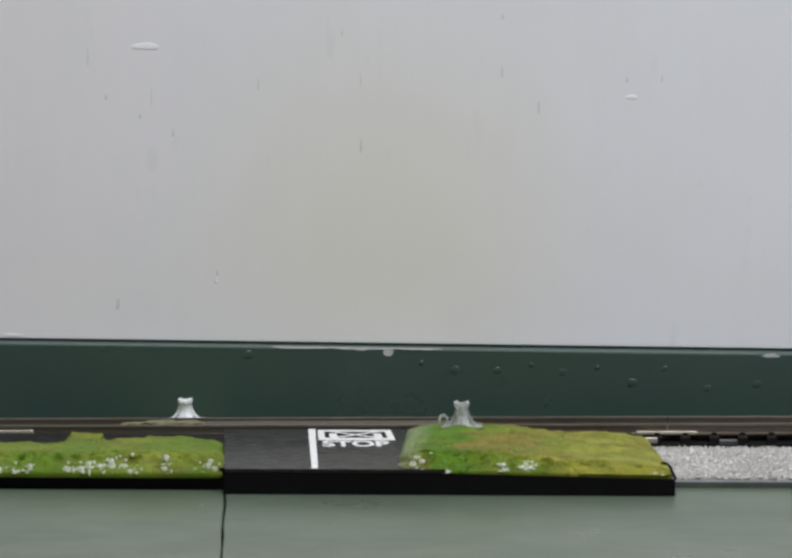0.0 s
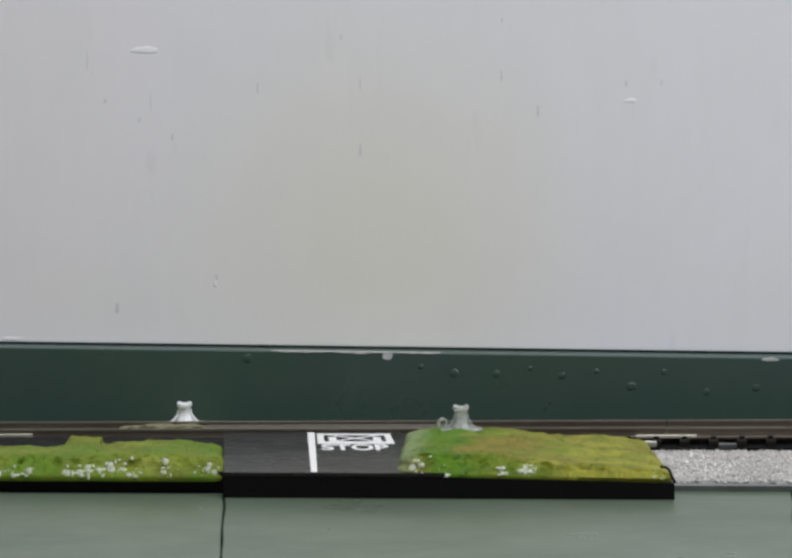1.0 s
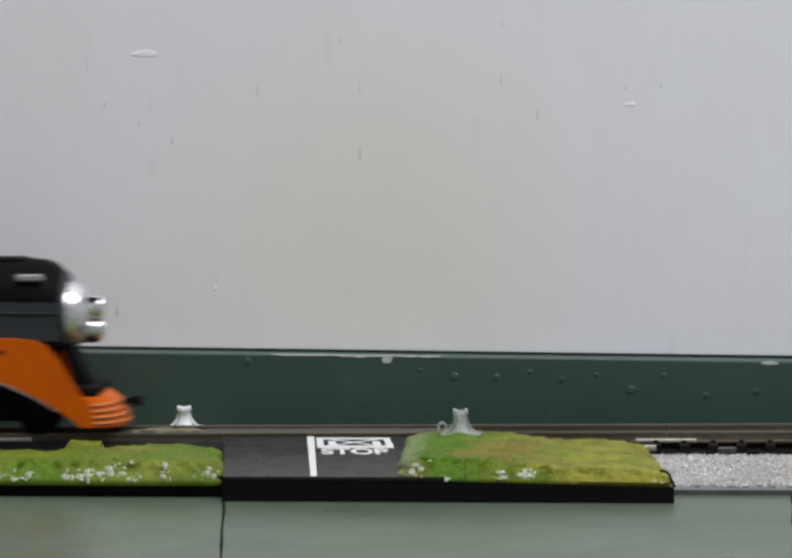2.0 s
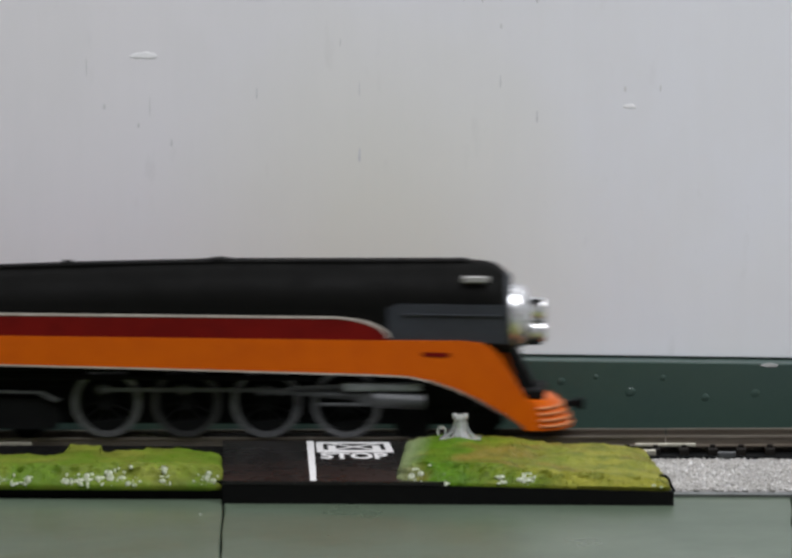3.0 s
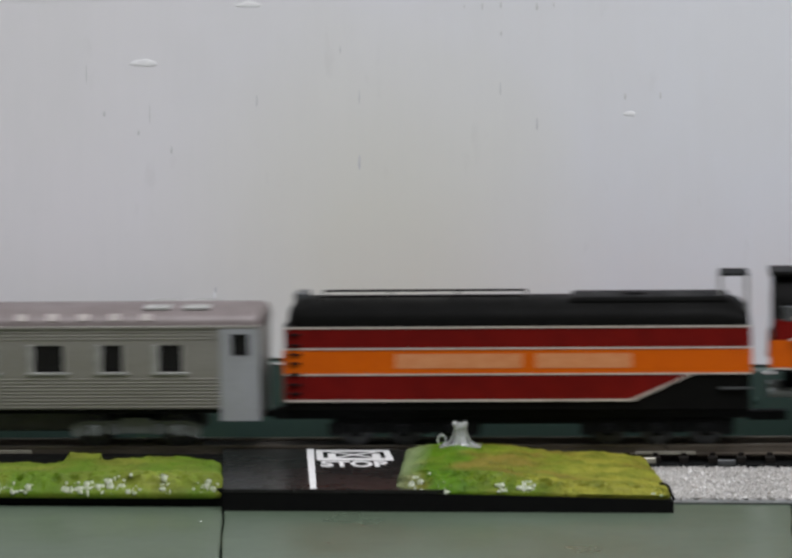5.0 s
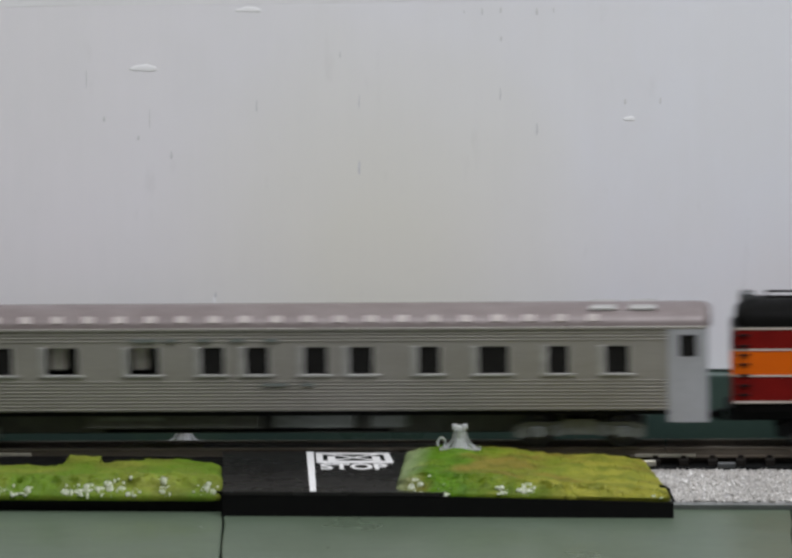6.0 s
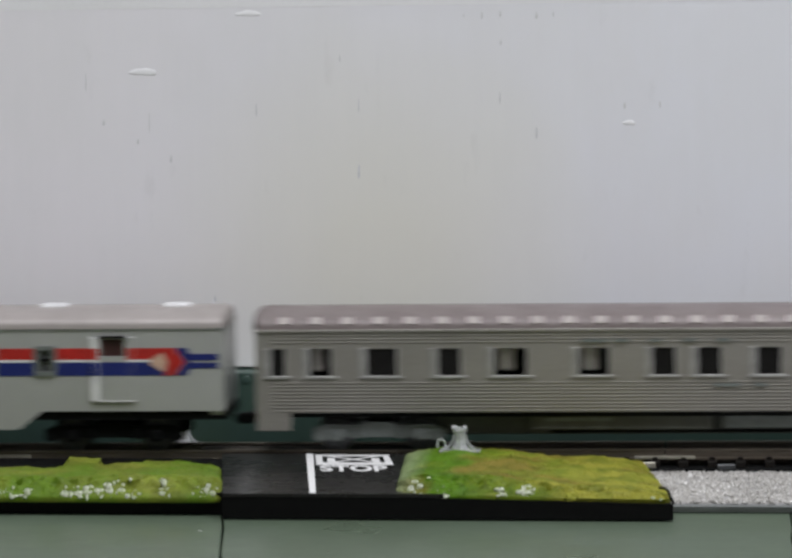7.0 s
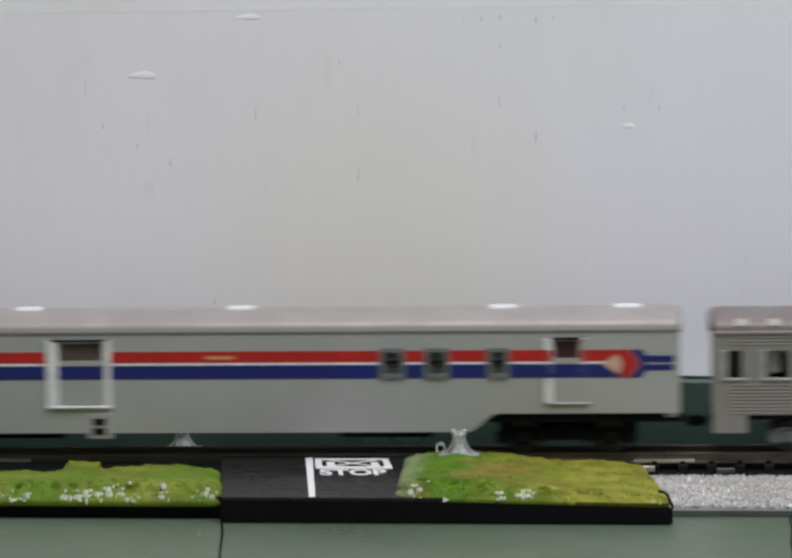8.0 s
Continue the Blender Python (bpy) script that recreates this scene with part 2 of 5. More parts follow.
def box(bm, x0, x1, y0, y1, z0, z1, bev=0.0, seg=1):
    g = bmesh.ops.create_cube(bm, size=1.0, matrix=Matrix.Translation(((x0 + x1) / 2, (y0 + y1) / 2, (z0 + z1) / 2)) @ Matrix.Diagonal((x1 - x0, y1 - y0, z1 - z0, 1)))
    if bev:
        es = list({e for v in g["verts"] for e in v.link_edges})
        bmesh.ops.bevel(bm, geom=es, offset=bev, segments=seg, affect="EDGES", profile=0.5)
    return bm


def boxbm(*a, **k):
    return box(bmesh.new(), *a, **k)


def rod(bm, a, b, r, seg=12, r2=None):
    a, b = Vector(a), Vector(b)
    m = Matrix.Translation((a + b) / 2) @ (b - a).to_track_quat("Z", "Y").to_matrix().to_4x4()
    bmesh.ops.create_cone(bm, cap_ends=True, segments=seg, radius1=r, radius2=r if r2 is None else r2, depth=(b - a).length, matrix=m)
    return bm


def plate(bm, poly, y0, y1):
    """A side outline of (x, z) corners, given thickness from y0 to y1."""
    a = [bm.verts.new((x, y0, z)) for x, z in poly]
    b = [bm.verts.new((x, y1, z)) for x, z in poly]
    bm.faces.new(a)
    bm.faces.new(b[::-1])
    n = len(poly)
    for i in range(n):
        bm.faces.new((a[i], b[i], b[(i + 1) % n], a[(i + 1) % n]))
    return bm


def loft(bm, rings):
    """Closed rings of equal count joined to a solid."""
    vs = [[bm.verts.new(p) for p in r] for r in rings]
    n = len(rings[0])
    for a, b in zip(vs, vs[1:]):
        for i in range(n):
            bm.faces.new((a[i], a[(i + 1) % n], b[(i + 1) % n], b[i]))
    bm.faces.new(vs[0][::-1])
    bm.faces.new(vs[-1])
    return bm


def lathe(bm, profile, at=(0, 0, 0), seg=20, axis="z"):
    """Turned shape: profile of (radius, height)."""
    rings = []
    for r, h in profile:
        ring = []
        for i in range(seg):
            a = 2 * math.pi * i / seg
            c, s = max(r, 0.01) * math.cos(a), max(r, 0.01) * math.sin(a)
            p = (c, s, h) if axis == "z" else (h, c, s) if axis == "x" else (c, h, s)
            ring.append((p[0] + at[0], p[1] + at[1], p[2] + at[2]))
        rings.append(ring)
    return loft(bm, rings)


def ring_y(bm, x, z, y0, y1, r_out, r_in, seg=36):
    """A flat ring whose axis runs across the track."""
    q = []
    for y, r in ((y0, r_out), (y1, r_out), (y1, r_in), (y0, r_in)):
        q.append([bm.verts.new((x + r * math.cos(2 * math.pi * i / seg), y, z + r * math.sin(2 * math.pi * i / seg))) for i in range(seg)])
    for k in range(4):
        a, b = q[k], q[(k + 1) % 4]
        for i in range(seg):
            bm.faces.new((a[i], a[(i + 1) % seg], b[(i + 1) % seg], b[i]))
    return bm


def pierced(bm, x0, x1, z0, z1, holes, y0, y1):
    """An upright sheet from y0 to y1 with rectangular holes (xa, xb, za, zb) right through it."""
    xs = sorted({x0, x1, *[h[0] for h in holes], *[h[1] for h in holes]})
    zs = sorted({z0, z1, *[h[2] for h in holes], *[h[3] for h in holes]})

    def solid(i, j):
        if not (0 <= i < len(xs) - 1 and 0 <= j < len(zs) - 1):
            return False
        cx, cz = (xs[i] + xs[i + 1]) / 2, (zs[j] + zs[j + 1]) / 2
        return not any(h[0] < cx < h[1] and h[2] < cz < h[3] for h in holes)

    grid = {}

    def v(i, j, y):
        if (i, j, y) not in grid:
            grid[i, j, y] = bm.verts.new((xs[i], y, zs[j]))
        return grid[i, j, y]

    for i in range(len(xs) - 1):
        for j in range(len(zs) - 1):
            if not solid(i, j):
                continue
            for y in (y0, y1):
                bm.faces.new((v(i, j, y), v(i + 1, j, y), v(i + 1, j + 1, y), v(i, j + 1, y)))
            for (di, dj, a, b) in ((-1, 0, (i, j), (i, j + 1)), (1, 0, (i + 1, j), (i + 1, j + 1)), (0, -1, (i, j), (i + 1, j)), (0, 1, (i, j + 1), (i + 1, j + 1))):
                if not solid(i + di, j + dj):
                    bm.faces.new((v(*a, y0), v(*b, y0), v(*b, y1), v(*a, y1)))
    return bm


def holder(name, label, category, group="", kind=""):
    return tagged(new(name), label, category, group, kind)


def lettering(name, body, size, m, depth, material, parent, label=""):
    cu = bpy.data.curves.new(name, "FONT")
    cu.body, cu.size, cu.extrude, cu.align_x, cu.offset = body, size, depth, "CENTER", 0.0003
    tmp = bpy.data.objects.new(name, cu)
    scene.collection.objects.link(tmp)
    me = bpy.data.meshes.new_from_object(tmp.evaluated_get(bpy.context.evaluated_depsgraph_get()))
    bpy.data.objects.remove(tmp)
    me.transform(m)
    me.materials.clear()
    me.materials.append(material)
    ob = new(name, me)
    ob.parent = parent
    if label:
        ob["label"] = label
    return ob


# ---- the room, which closes the place ----
def room():
    for name, a in (("floor", (-2200, 2200, -3200, 400, -800, -750)), ("wall_south", (-2200, 2200, -3250, -3200, -750, 1650)),
                    ("wall_west", (-2250, -2200, -3250, 400, -750, 1650)), ("wall_east", (2200, 2250, -3250, 400, -750, 1650))):
        tagged(part(name, boxbm(*a), FLOOR if name == "floor" else ROOM), kind="structure")
    tagged(part("ceiling", boxbm(-2250, 2250, -3250, 400, 1650, 1700), ROOM), kind="structure")
    tagged(part("wall_north", boxbm(-2200, 2200, 75, 400, -750, 1650), ROOM), kind="structure")
    light = holder("ceiling_light", "white ceiling light panel above the table", "ceiling light")
    light.location = (LAMP_AT[0], LAMP_AT[1], 1.60)
    part("frame", pierced(bmesh.new(), -640, 640, -8, 48, [], -340, -320), SWHITE, light)
    part("frame", pierced(bmesh.new(), -640, 640, -8, 48, [], 320, 340), SWHITE, light)
    part("housing", boxbm(-640, 640, -318, 318, 20, 48), SWHITE, light)


room()


# ---- painted panel, green board, ledge ----
TILT = pose(-0.0337, 0, 0.0271, 0, 1.03, 0)


def backdrop_wall():
    """White panel over a green board; both lean slightly out of level along their length."""
    panel = tagged(part("wall_panel", boxbm(-1700, 1100, 53, 66, 0.6, 130, bev=0.4, seg=2), WALL),
                   "off-white painted wall panel with scuffs and drips", "wall panel", kind="structure")
    panel.matrix_world = TILT
    upper = tagged(part("upper_trim", boxbm(-1700, 1100, 52.96, 67, 0, 200), UPPER_LIT),
                   "white board above the wall panel, its stronger light put into the colour", "trim", kind="structure")
    upper.matrix_world = pose(-0.0573, 0, 0.1531, 0, -0.14, 0)
    # near-black sheet behind the gap: the gap's shade is in its colour
    back = tagged(part("gap_backing", boxbm(-1700, 1100, 66.5, 69, -40, 3), GAP), "near-black strip for the shade in the gap under the wall panel", "trim", kind="structure")
    back.matrix_world = TILT
    board = tagged(part("green_board", boxbm(-1700, 1100, 43, 66, -33, 0.0, bev=0.5, seg=2), GREEN),
                   "dark green gloss painted board with paint blisters and chips", "board", kind="structure")
    board.matrix_world = TILT
    # blisters in the paint
    rnd = random.Random(4)
    spots = [(50.0, 15.0, 2.3), (92.5, 14.4, 2), (26.4, 18.8, 1.8), (3.9, 19.4, 1.9), (-10.5, 19.7, 2.1), (61.2, 19.9, 1.4), (-81.8, 25.2, 2.3), (75.5, 13.0, 1.8), (38.2, 20.3, 1.2), (-22.1, 22.1, 1.3), (15.6, 21.4, 1.2)]
    inv = TILT.inverted()
    for x, z, r in spots:
        r *= 0.8
        p = inv @ Vector((x * MM, 0.043, z * MM))
        bm = lathe(bmesh.new(), [(r, 0.05), (r * 0.93, -0.04), (r * 0.7, -0.12), (r * 0.35, -0.19), (0.05, -0.21)], seg=16, axis="y")
        for v in bm.verts:
            v.co.z *= 0.8 + 0.2 * rnd.random()
            v.co.x += v.co.z * 0.15
        b = smooth(part("blister", bm, GREEN, board), 80)
        b.location = (p.x, 0.043, p.z)
    # chipped top edge and flakes of bare primer
    bm = bmesh.new()
    for x0, x1, h in ((-39.8, -19.5, 0.66), (-19.5, 3.1, 0.75), (3.5, 18.6, 0.45)):
        n = 12
        top = [(x0 + (x1 - x0) * i / n, 0.12) for i in range(n + 1)]
        low = [(x0 + (x1 - x0) * i / n, 0.12 - 0.15 - h * (0.3 + 0.7 * rnd.random()) * math.sin(math.pi * (i + 0.3) / (n + 0.6))) for i in range(n + 1)]
        plate(bm, top + low[::-1], 42.82, 44.5)
    part("chipped_edge", bm, CHIP, board, "pale bare edge where green paint is chipped")
    for cx, w, h in ((0.2, 4.1, 2.6), (131, 6.2, 1.3)):
        n, bm = 14, bmesh.new()
        pts = [(cx + w / 2 * math.cos(2 * math.pi * i / n) * (0.8 + 0.35 * rnd.random()), -h / 2 + h / 2 * math.sin(2 * math.pi * i / n) * (0.8 + 0.3 * rnd.random())) for i in range(n)]
        plate(bm, pts, 42.85, 43.4)
        part("paint_chip", bm, CHIP, board, "pale chip in the green paint")
    # raised paint scuffs and dents in the white panel
    CHALK = mat("chalk_white_scuff", (0.925, 0.925, 0.935), 0.45, scale=260, other=(0.875, 0.873, 0.882))
    DENT = mat("scuff_grey", (0.775, 0.775, 0.785), 0.5, scale=400)
    for x, z, w, h in ((-116.8, 131.0, 12, 2.3), (50.4, 112.1, 4.9, 1.8), (-165.1, 31.1, 8, 1.4), (-93.7, 50.3, 1.4, 3.7), (-80.3, 150.7, 11, 1.8)):
        p = inv @ Vector((x * MM, 0.053, z * MM))
        bm = bmesh.new()
        n = 18
        ring = [(w / 2 * math.cos(2 * math.pi * i / n) * (0.8 + 0.3 * rnd.random()), h * 0.6 * math.sin(2 * math.pi * i / n) * (0.6 + 0.6 * rnd.random()) - 0.10 * h * math.cos(4 * math.pi * i / n)) for i in range(n)]
        rings = [[(a * k, -d, c * k - 0.25 * d) for a, c in ring] for k, d in ((1.0, -0.1), (0.92, 0.01), (0.6, 0.05), (0.2, 0.06))]
        s = smooth(part("paint_scuff", loft(bm, rings), CHALK, panel, "raised white scuff in the paint"), 70)
        s.location = (p.x, 0.053, p.z)
    marks = [(-130.8, 113.7, 1.2, 2.3), (-107.7, 101.0, 1.1, 2.8), (-119.0, 107.1, 1.3, 1.8), (48.8, 118.1, 1.2, 2.3), (60.9, 118.3, 0.89, 2.7), (6.6, 140.1, 1.2, 2.1), (6.2, 121.1, 0.8, 5.3),
             (18.6, 108.9, 1.2, 4.9), (-128.1, 41.8, 2.1, 4.4), (-77.8, 117.7, 0.89, 4.9), (0.3, 149.4, 0.89, 2.5), (6.6, 149.8, 1.3, 2.3), (19.0, 149.2, 1.2, 3), (24.7, 149.6, 0.89, 1.9), (-42.4, 118.9, 0.62, 5.3),
             (-42.6, 96.2, 1.2, 5.3), (-136.8, 127.6, 0.62, 7.1), (-115.0, 113.4, 0.44, 8), (-93.2, 52.5, 1.2, 2.5), (-5.9, 149.4, 0.71, 1.4), (-48.7, 135.1, 0.71, 2.7)]
    for x, z, w, h in marks:
        p = inv @ Vector((x * MM, 0.053, z * MM))
        n, bm = 10, bmesh.new()
        plate(bm, [(w * 0.36 * math.cos(2 * math.pi * i / n) * (0.7 + 0.5 * rnd.random()), h / 2 * math.sin(2 * math.pi * i / n) * (0.8 + 0.3 * rnd.random())) for i in range(n)], -0.05, 0.1)
        s = part("dirt_speck", bm, DENT, panel, "small grey speck of dirt")
        s.location = (p.x, 0.053, p.z)


backdrop_wall()


# ---- table ----
def table():
    """Three green boards butted together on a frame; the joints have opened."""
    rnd = random.Random(9)

    def seam(xa, ya, xb, yb):
        out = []
        for i in range(25):
            y = 42 - i * 20
            out.append((xa + (xb - xa) * (y - ya) / (yb - ya) + rnd.uniform(-0.25, 0.25), y))
        return out

    s1, s2 = seam(-73.6, -97.8, -62.4, -201.5), seam(100.4, -114.2, 98.5, -194.1)
    left, right = [(-1700, y) for _, y in s1], [(1100, y) for _, y in s1]
    for name, a, b, ga, gb in (("table_board", left, s1, 0, 0.26), ("table_board", s1, s2, 0.26, 0.2), ("table_board", s2, right, 0.2, 0)):
        bm = bmesh.new()
        rows = []
        for (x0, y), (x1, _) in zip(a, b):
            x0, x1 = x0 + ga * (1 + 0.7 * math.sin(y * 0.2)), x1 - gb * (1 + 0.5 * math.sin(y * 0.17))
            rows.append([(x0, y, -18), (x0, y, -0.4), (x0 + 0.4, y, 0), (x1 - 0.4, y, 0), (x1, y, -0.4), (x1, y, -18)])
        loft(bm, rows)
        tagged(part(name, bm, TABLE), "grey-green painted table board with an open joint", "table board", "table boards")
    fr = holder("trestle", "dark wooden trestle under the table boards", "trestle")
    part("rail", boxbm(-1700, 1100, -430, -400, -80, -18.5), GAP, fr)
    part("rail", boxbm(-1700, 1100, -10, 30, -80, -18.5), GAP, fr)
    part("backing_strip", boxbm(-160, 160, -399, -11, -22, -18.5), GAP, fr)
    for x in (-1660, -320, 1020):
        for y in (-430, -10):
            part("leg", boxbm(x, x + 40, y, y + 40, -750, -80.5), GAP, fr)
    # a fleck of paint on the middle board
    f = tagged(part("paint_fleck", lathe(bmesh.new(), [(0.5, 0), (0.4, 0.06), (0.2, 0.1), (0.05, 0.11)], seg=10), CHIP), "small pale paint fleck on the table", "paint fleck")
    f.location = (-0.0776, -0.1234, 0.0)


table()

# ---- track module: it yields a little under the engine ----
MODULE = []


def true_plan(x, y, z):
    """Where a corner of the module's drawing comes to lie: its front part is deeper, wider and a little askew to the rails."""
    w = min(1.0, max(0.0, (-y - 8) / 8))
    xs = min(130.0, max(-170.0, x))
    px = -2.6 + 0.97415 * x - 0.09304 * y - 0.001939 * xs * y + 0.0001508 * xs * xs
    py = 6.841 + 1.41323 * y - 0.0028436 * y * y - 0.02439 * xs + 0.000288 * xs * y
    return x + w * (px - x), y + w * (py - y), z * (1 + w * (-0.0317 - 0.001943 * y))


def lay_out(thing, skip=()):
    """Brings the meshes of a module thing, drawn in millimetres round the module's origin, to the true plan."""
    for ob in [thing, *thing.children]:
        if ob.type == "MESH" and ob.name.split(".")[0] not in skip:
            for v in ob.data.vertices:
                v.co = [q * MM for q in true_plan(v.co.x / MM, v.co.y / MM, v.co.z / MM)]


def module_base():
    def cut(x, y, h):
        return [(x, y, 0), (x, y - 0.3, h), (x, -17, h), (x, -16.6, 2.6), (x, 36, 2.6), (x, 36, 0)]

    base = tagged(part("module_base", loft(bmesh.new(), [cut(-1690, -64.5, 6.2), cut(-170, -64.5, 6.2), cut(-71, -65.2, 6.2), cut(-20, -68.4, 6.1), cut(20, -68.6, 5.6), cut(54, -68.7, 4.6)]), BLACKBASE),
                  "black foam board base of the track module", "module base")
    rnd = random.Random(2)
    for i in range(9):
        x = 12 + i * 4.6 + rnd.random() * 2
        h = rnd.uniform(1.2, 3.0)
        part("glue_drip", boxbm(x, x + rnd.uniform(0.6, 1.6), -69.4, -68.6, 4 - h, 4.6, bev=0.25), DARK, base)
    bm = bmesh.new()
    pts = [(52.0, -63, 7.6), (53.2, -64.5, 7.8), (54.0, -66, 7.2), (54.2, -67.5, 6.0), (55.0, -68.5, 4.4)]
    for a, b in zip(pts, pts[1:]):
        rod(bm, a, b, 0.4, 8)
    part("wire_stub", bm, DARK, base, "short black wire end")
    lay_out(base)
    MODULE.append(base)
    return base


def road():
    r = tagged(new("road_plate"), "dark grey road crossing plate with white stop markings", "road crossing")
    part("road_surface", loft(bmesh.new(), [[(-70.0, -70.2, z), (-8, -70.2, z), (-8, -12.2, z), (-84.0, -12.2, z)] for z in (6.22, 7.2)]), ROAD, r)
    part("edge_strip", plate(bmesh.new(), [(-70.2, 0.1), (54.5, 0.2), (54.5, 4.6), (20, 5.4), (-14, 6.2), (-70.2, 6.2)], -70.1, -68.9), BLACKBASE, r)
    part("centre_plate", boxbm(-92, -8, -6.4, 6.4, 4.62, 7.4, bev=0.25), ROADBED, r)

    def slab(name, quad, z0=7.18, z1=7.27):
        bm = bmesh.new()
        loft(bm, [[(x, y, z0) for x, y in quad], [(x, y, z1) for x, y in quad]])
        return part(name, bm, WHITE_LINE, r, "white painted road marking")

    # the markings lean with the road, which crosses at a slant: x grows by 0.17 for each millimetre towards the table's front
    def sl(x, y):
        return (x - 0.9 - 0.172 * (y + 15), y)

    slab("stop_line", [sl(-54.3, -13.4), sl(-51.9, -13.4), sl(-52.1, -69.4), sl(-53.9, -69.4)])
    # crossing box: frame with a crossed panel
    x0, x1, ya, yb = -51.0, -26.6, -15.6, -31.6
    for q in ((x0, x1, ya, ya - 2.6), (x0, x1, yb + 3.4, yb), (x0, x0 + 2.2, ya - 2.5, yb + 3.3), (x1 - 2.2, x1, ya - 2.5, yb + 3.3)):
        slab("box_bar", [sl(q[0], q[2]), sl(q[1], q[2]), sl(q[1], q[3]), sl(q[0], q[3])])
    xm0, xm1, ym0, ym1 = x0 + 3.6, x1 - 3.6, ya - 2.6, yb + 3.5
    for s in (1, -1):
        a, b = (ym0, ym1) if s > 0 else (ym1, ym0)
        slab("cross_bar", [sl(xm0, a), sl(xm0 + 2.2, a), sl(xm1, b), sl(xm1 - 2.2, b)], 7.18, 7.26 + 0.012 * s)
    for cx in (x0 + 5.0, x1 - 5.0):
        slab("box_letter", [sl(cx - 1.3, -21.3), sl(cx + 1.3, -21.3), sl(cx + 1.3, -27.6), sl(cx - 1.3, -27.6)], 7.18, 7.29)
    m = Matrix(((1.0, -0.172, 0, 0), (0, 1, 0, 0), (0, 0, 1, 0), (0, 0, 0, 1)))
    t = lettering("stop_lettering", "STOP", 0.0104, Matrix.Translation((-0.0361, -0.0406, 0.00724)) @ m @ Matrix.Diagonal((0.84, 1.08, 1, 1)), 0.00004, WHITE_LINE, r, "white painted stop lettering")
    lay_out(r)
    MODULE.append(r)
    return r


def rail_section(y, z0):
    """Half-true rail profile: foot, web and head."""
    return [(y - 1.2, z0), (y + 1.2, z0), (y + 1.2, z0 + 0.45), (y + 0.32, z0 + 0.8), (y + 0.32, z0 + 2.5), (y + 0.6, z0 + 2.75), (y + 0.6, z0 + 3.5), (y + 0.42, z0 + 3.6), (y - 0.42, z0 + 3.6), (y - 0.6, z0 + 3.5),
            (y - 0.6, z0 + 2.75), (y - 0.32, z0 + 2.5), (y - 0.32, z0 + 0.8), (y - 1.2, z0 + 0.45)]


def track():
    t = tagged(new("railway_track"), "model railway track with nickel rails on dark ties", "railway track")
    for y in (-8.8, 8.8):
        for x0, x1 in ((-1690, 62.0), (62.3, 1090)):
            smooth(part("rail", loft(bmesh.new(), [[(x, a, b) for a, b in rail_section(y, 4.6)] for x in (x0, x1)]), RAIL, t), 30)
    bm = boxbm(-1.6, 1.6, -15.2, 15.2, 2.6, 4.6, bev=0.15)
    for y in (-8.8, 8.8):
        for s in (-1, 1):
            box(bm, -0.9, 0.9, y + s * 1.5 - 0.6, y + s * 1.5 + 0.6, 4.5, 5.5, bev=0.12)
    first = None
    rnd = random.Random(5)
    for i in range(-180, 116):
        x = i * 9.3 + 3.0
        if first is None:
            first = tie = part("tie", bm, TIE, t)
        else:
            tie = new("tie", first.data)
            tie.parent = t
        tie.matrix_local = pose(x * MM, rnd.uniform(-0.3, 0.3) * MM, 0, 0, 0, rnd.uniform(-1, 1))
    part("roadbed", boxbm(-1690, 1090, -7.4, 16.0, 2.7, 4.8), ROADBED, t, "brown-grey ballast between the rails")
    # joiner and clips
    part("rail_joiner", boxbm(52, 72, -10.6, -9.4, 4.75, 5.9, bev=0.2), JOINER, t, "bright metal rail joiner")
    part("rail_clip", boxbm(52.5, 59, -16.2, -14.0, 2.6, 4.6, bev=0.3), JOINER, t, "pale yellowed clip at a rail joint")
    part("rail_clip", boxbm(79, 85, -17.4, -15.4, 2.0, 4.0, bev=0.3), STEEL, t, "grey clip at a rail joint")
    part("rail_joiner", boxbm(-185, -148, -10.6, -9.4, 5.0, 6.8, bev=0.2), JOINER, t, "bright metal rail joiner")
    MODULE.append(t)
    return t


def grit(bm_count, x0, x1, y0, y1, z_of, size, seed):
    """Loose angular grains as one joined mesh."""
    rnd = np.random.RandomState(seed)
    oct_v = np.array([(1, 0, 0), (0, 1, 0), (-1, 0, 0), (0, -1, 0), (0, 0, 1), (0, 0, -1)], float)
    oct_f = np.array([(0, 1, 4), (1, 2, 4), (2, 3, 4), (3, 0, 4), (1, 0, 5), (2, 1, 5), (3, 2, 5), (0, 3, 5)])
    vs, fs = [], []
    for i in range(bm_count):
        x, y = rnd.uniform(x0, x1), rnd.uniform(y0, y1)
        # every 90th grain is larger, so that painted glints show
        s = size * (rnd.uniform(0.6, 1.35) if i % 90 else 2.0)
        r = Euler(rnd.uniform(0, 6.28, 3)).to_matrix()
        v = (oct_v * s * rnd.uniform(0.65, 1.2, (6, 3))) @ np.array(r).T + (x, y, z_of(x, y) + rnd.uniform(0, 0.4) * s)
        fs.append(oct_f + 6 * i)
        vs.append(v)
    me = bpy.data.meshes.new("grit")
    me.from_pydata((np.concatenate(vs) * MM).tolist(), [], np.concatenate(fs).tolist())
    return me


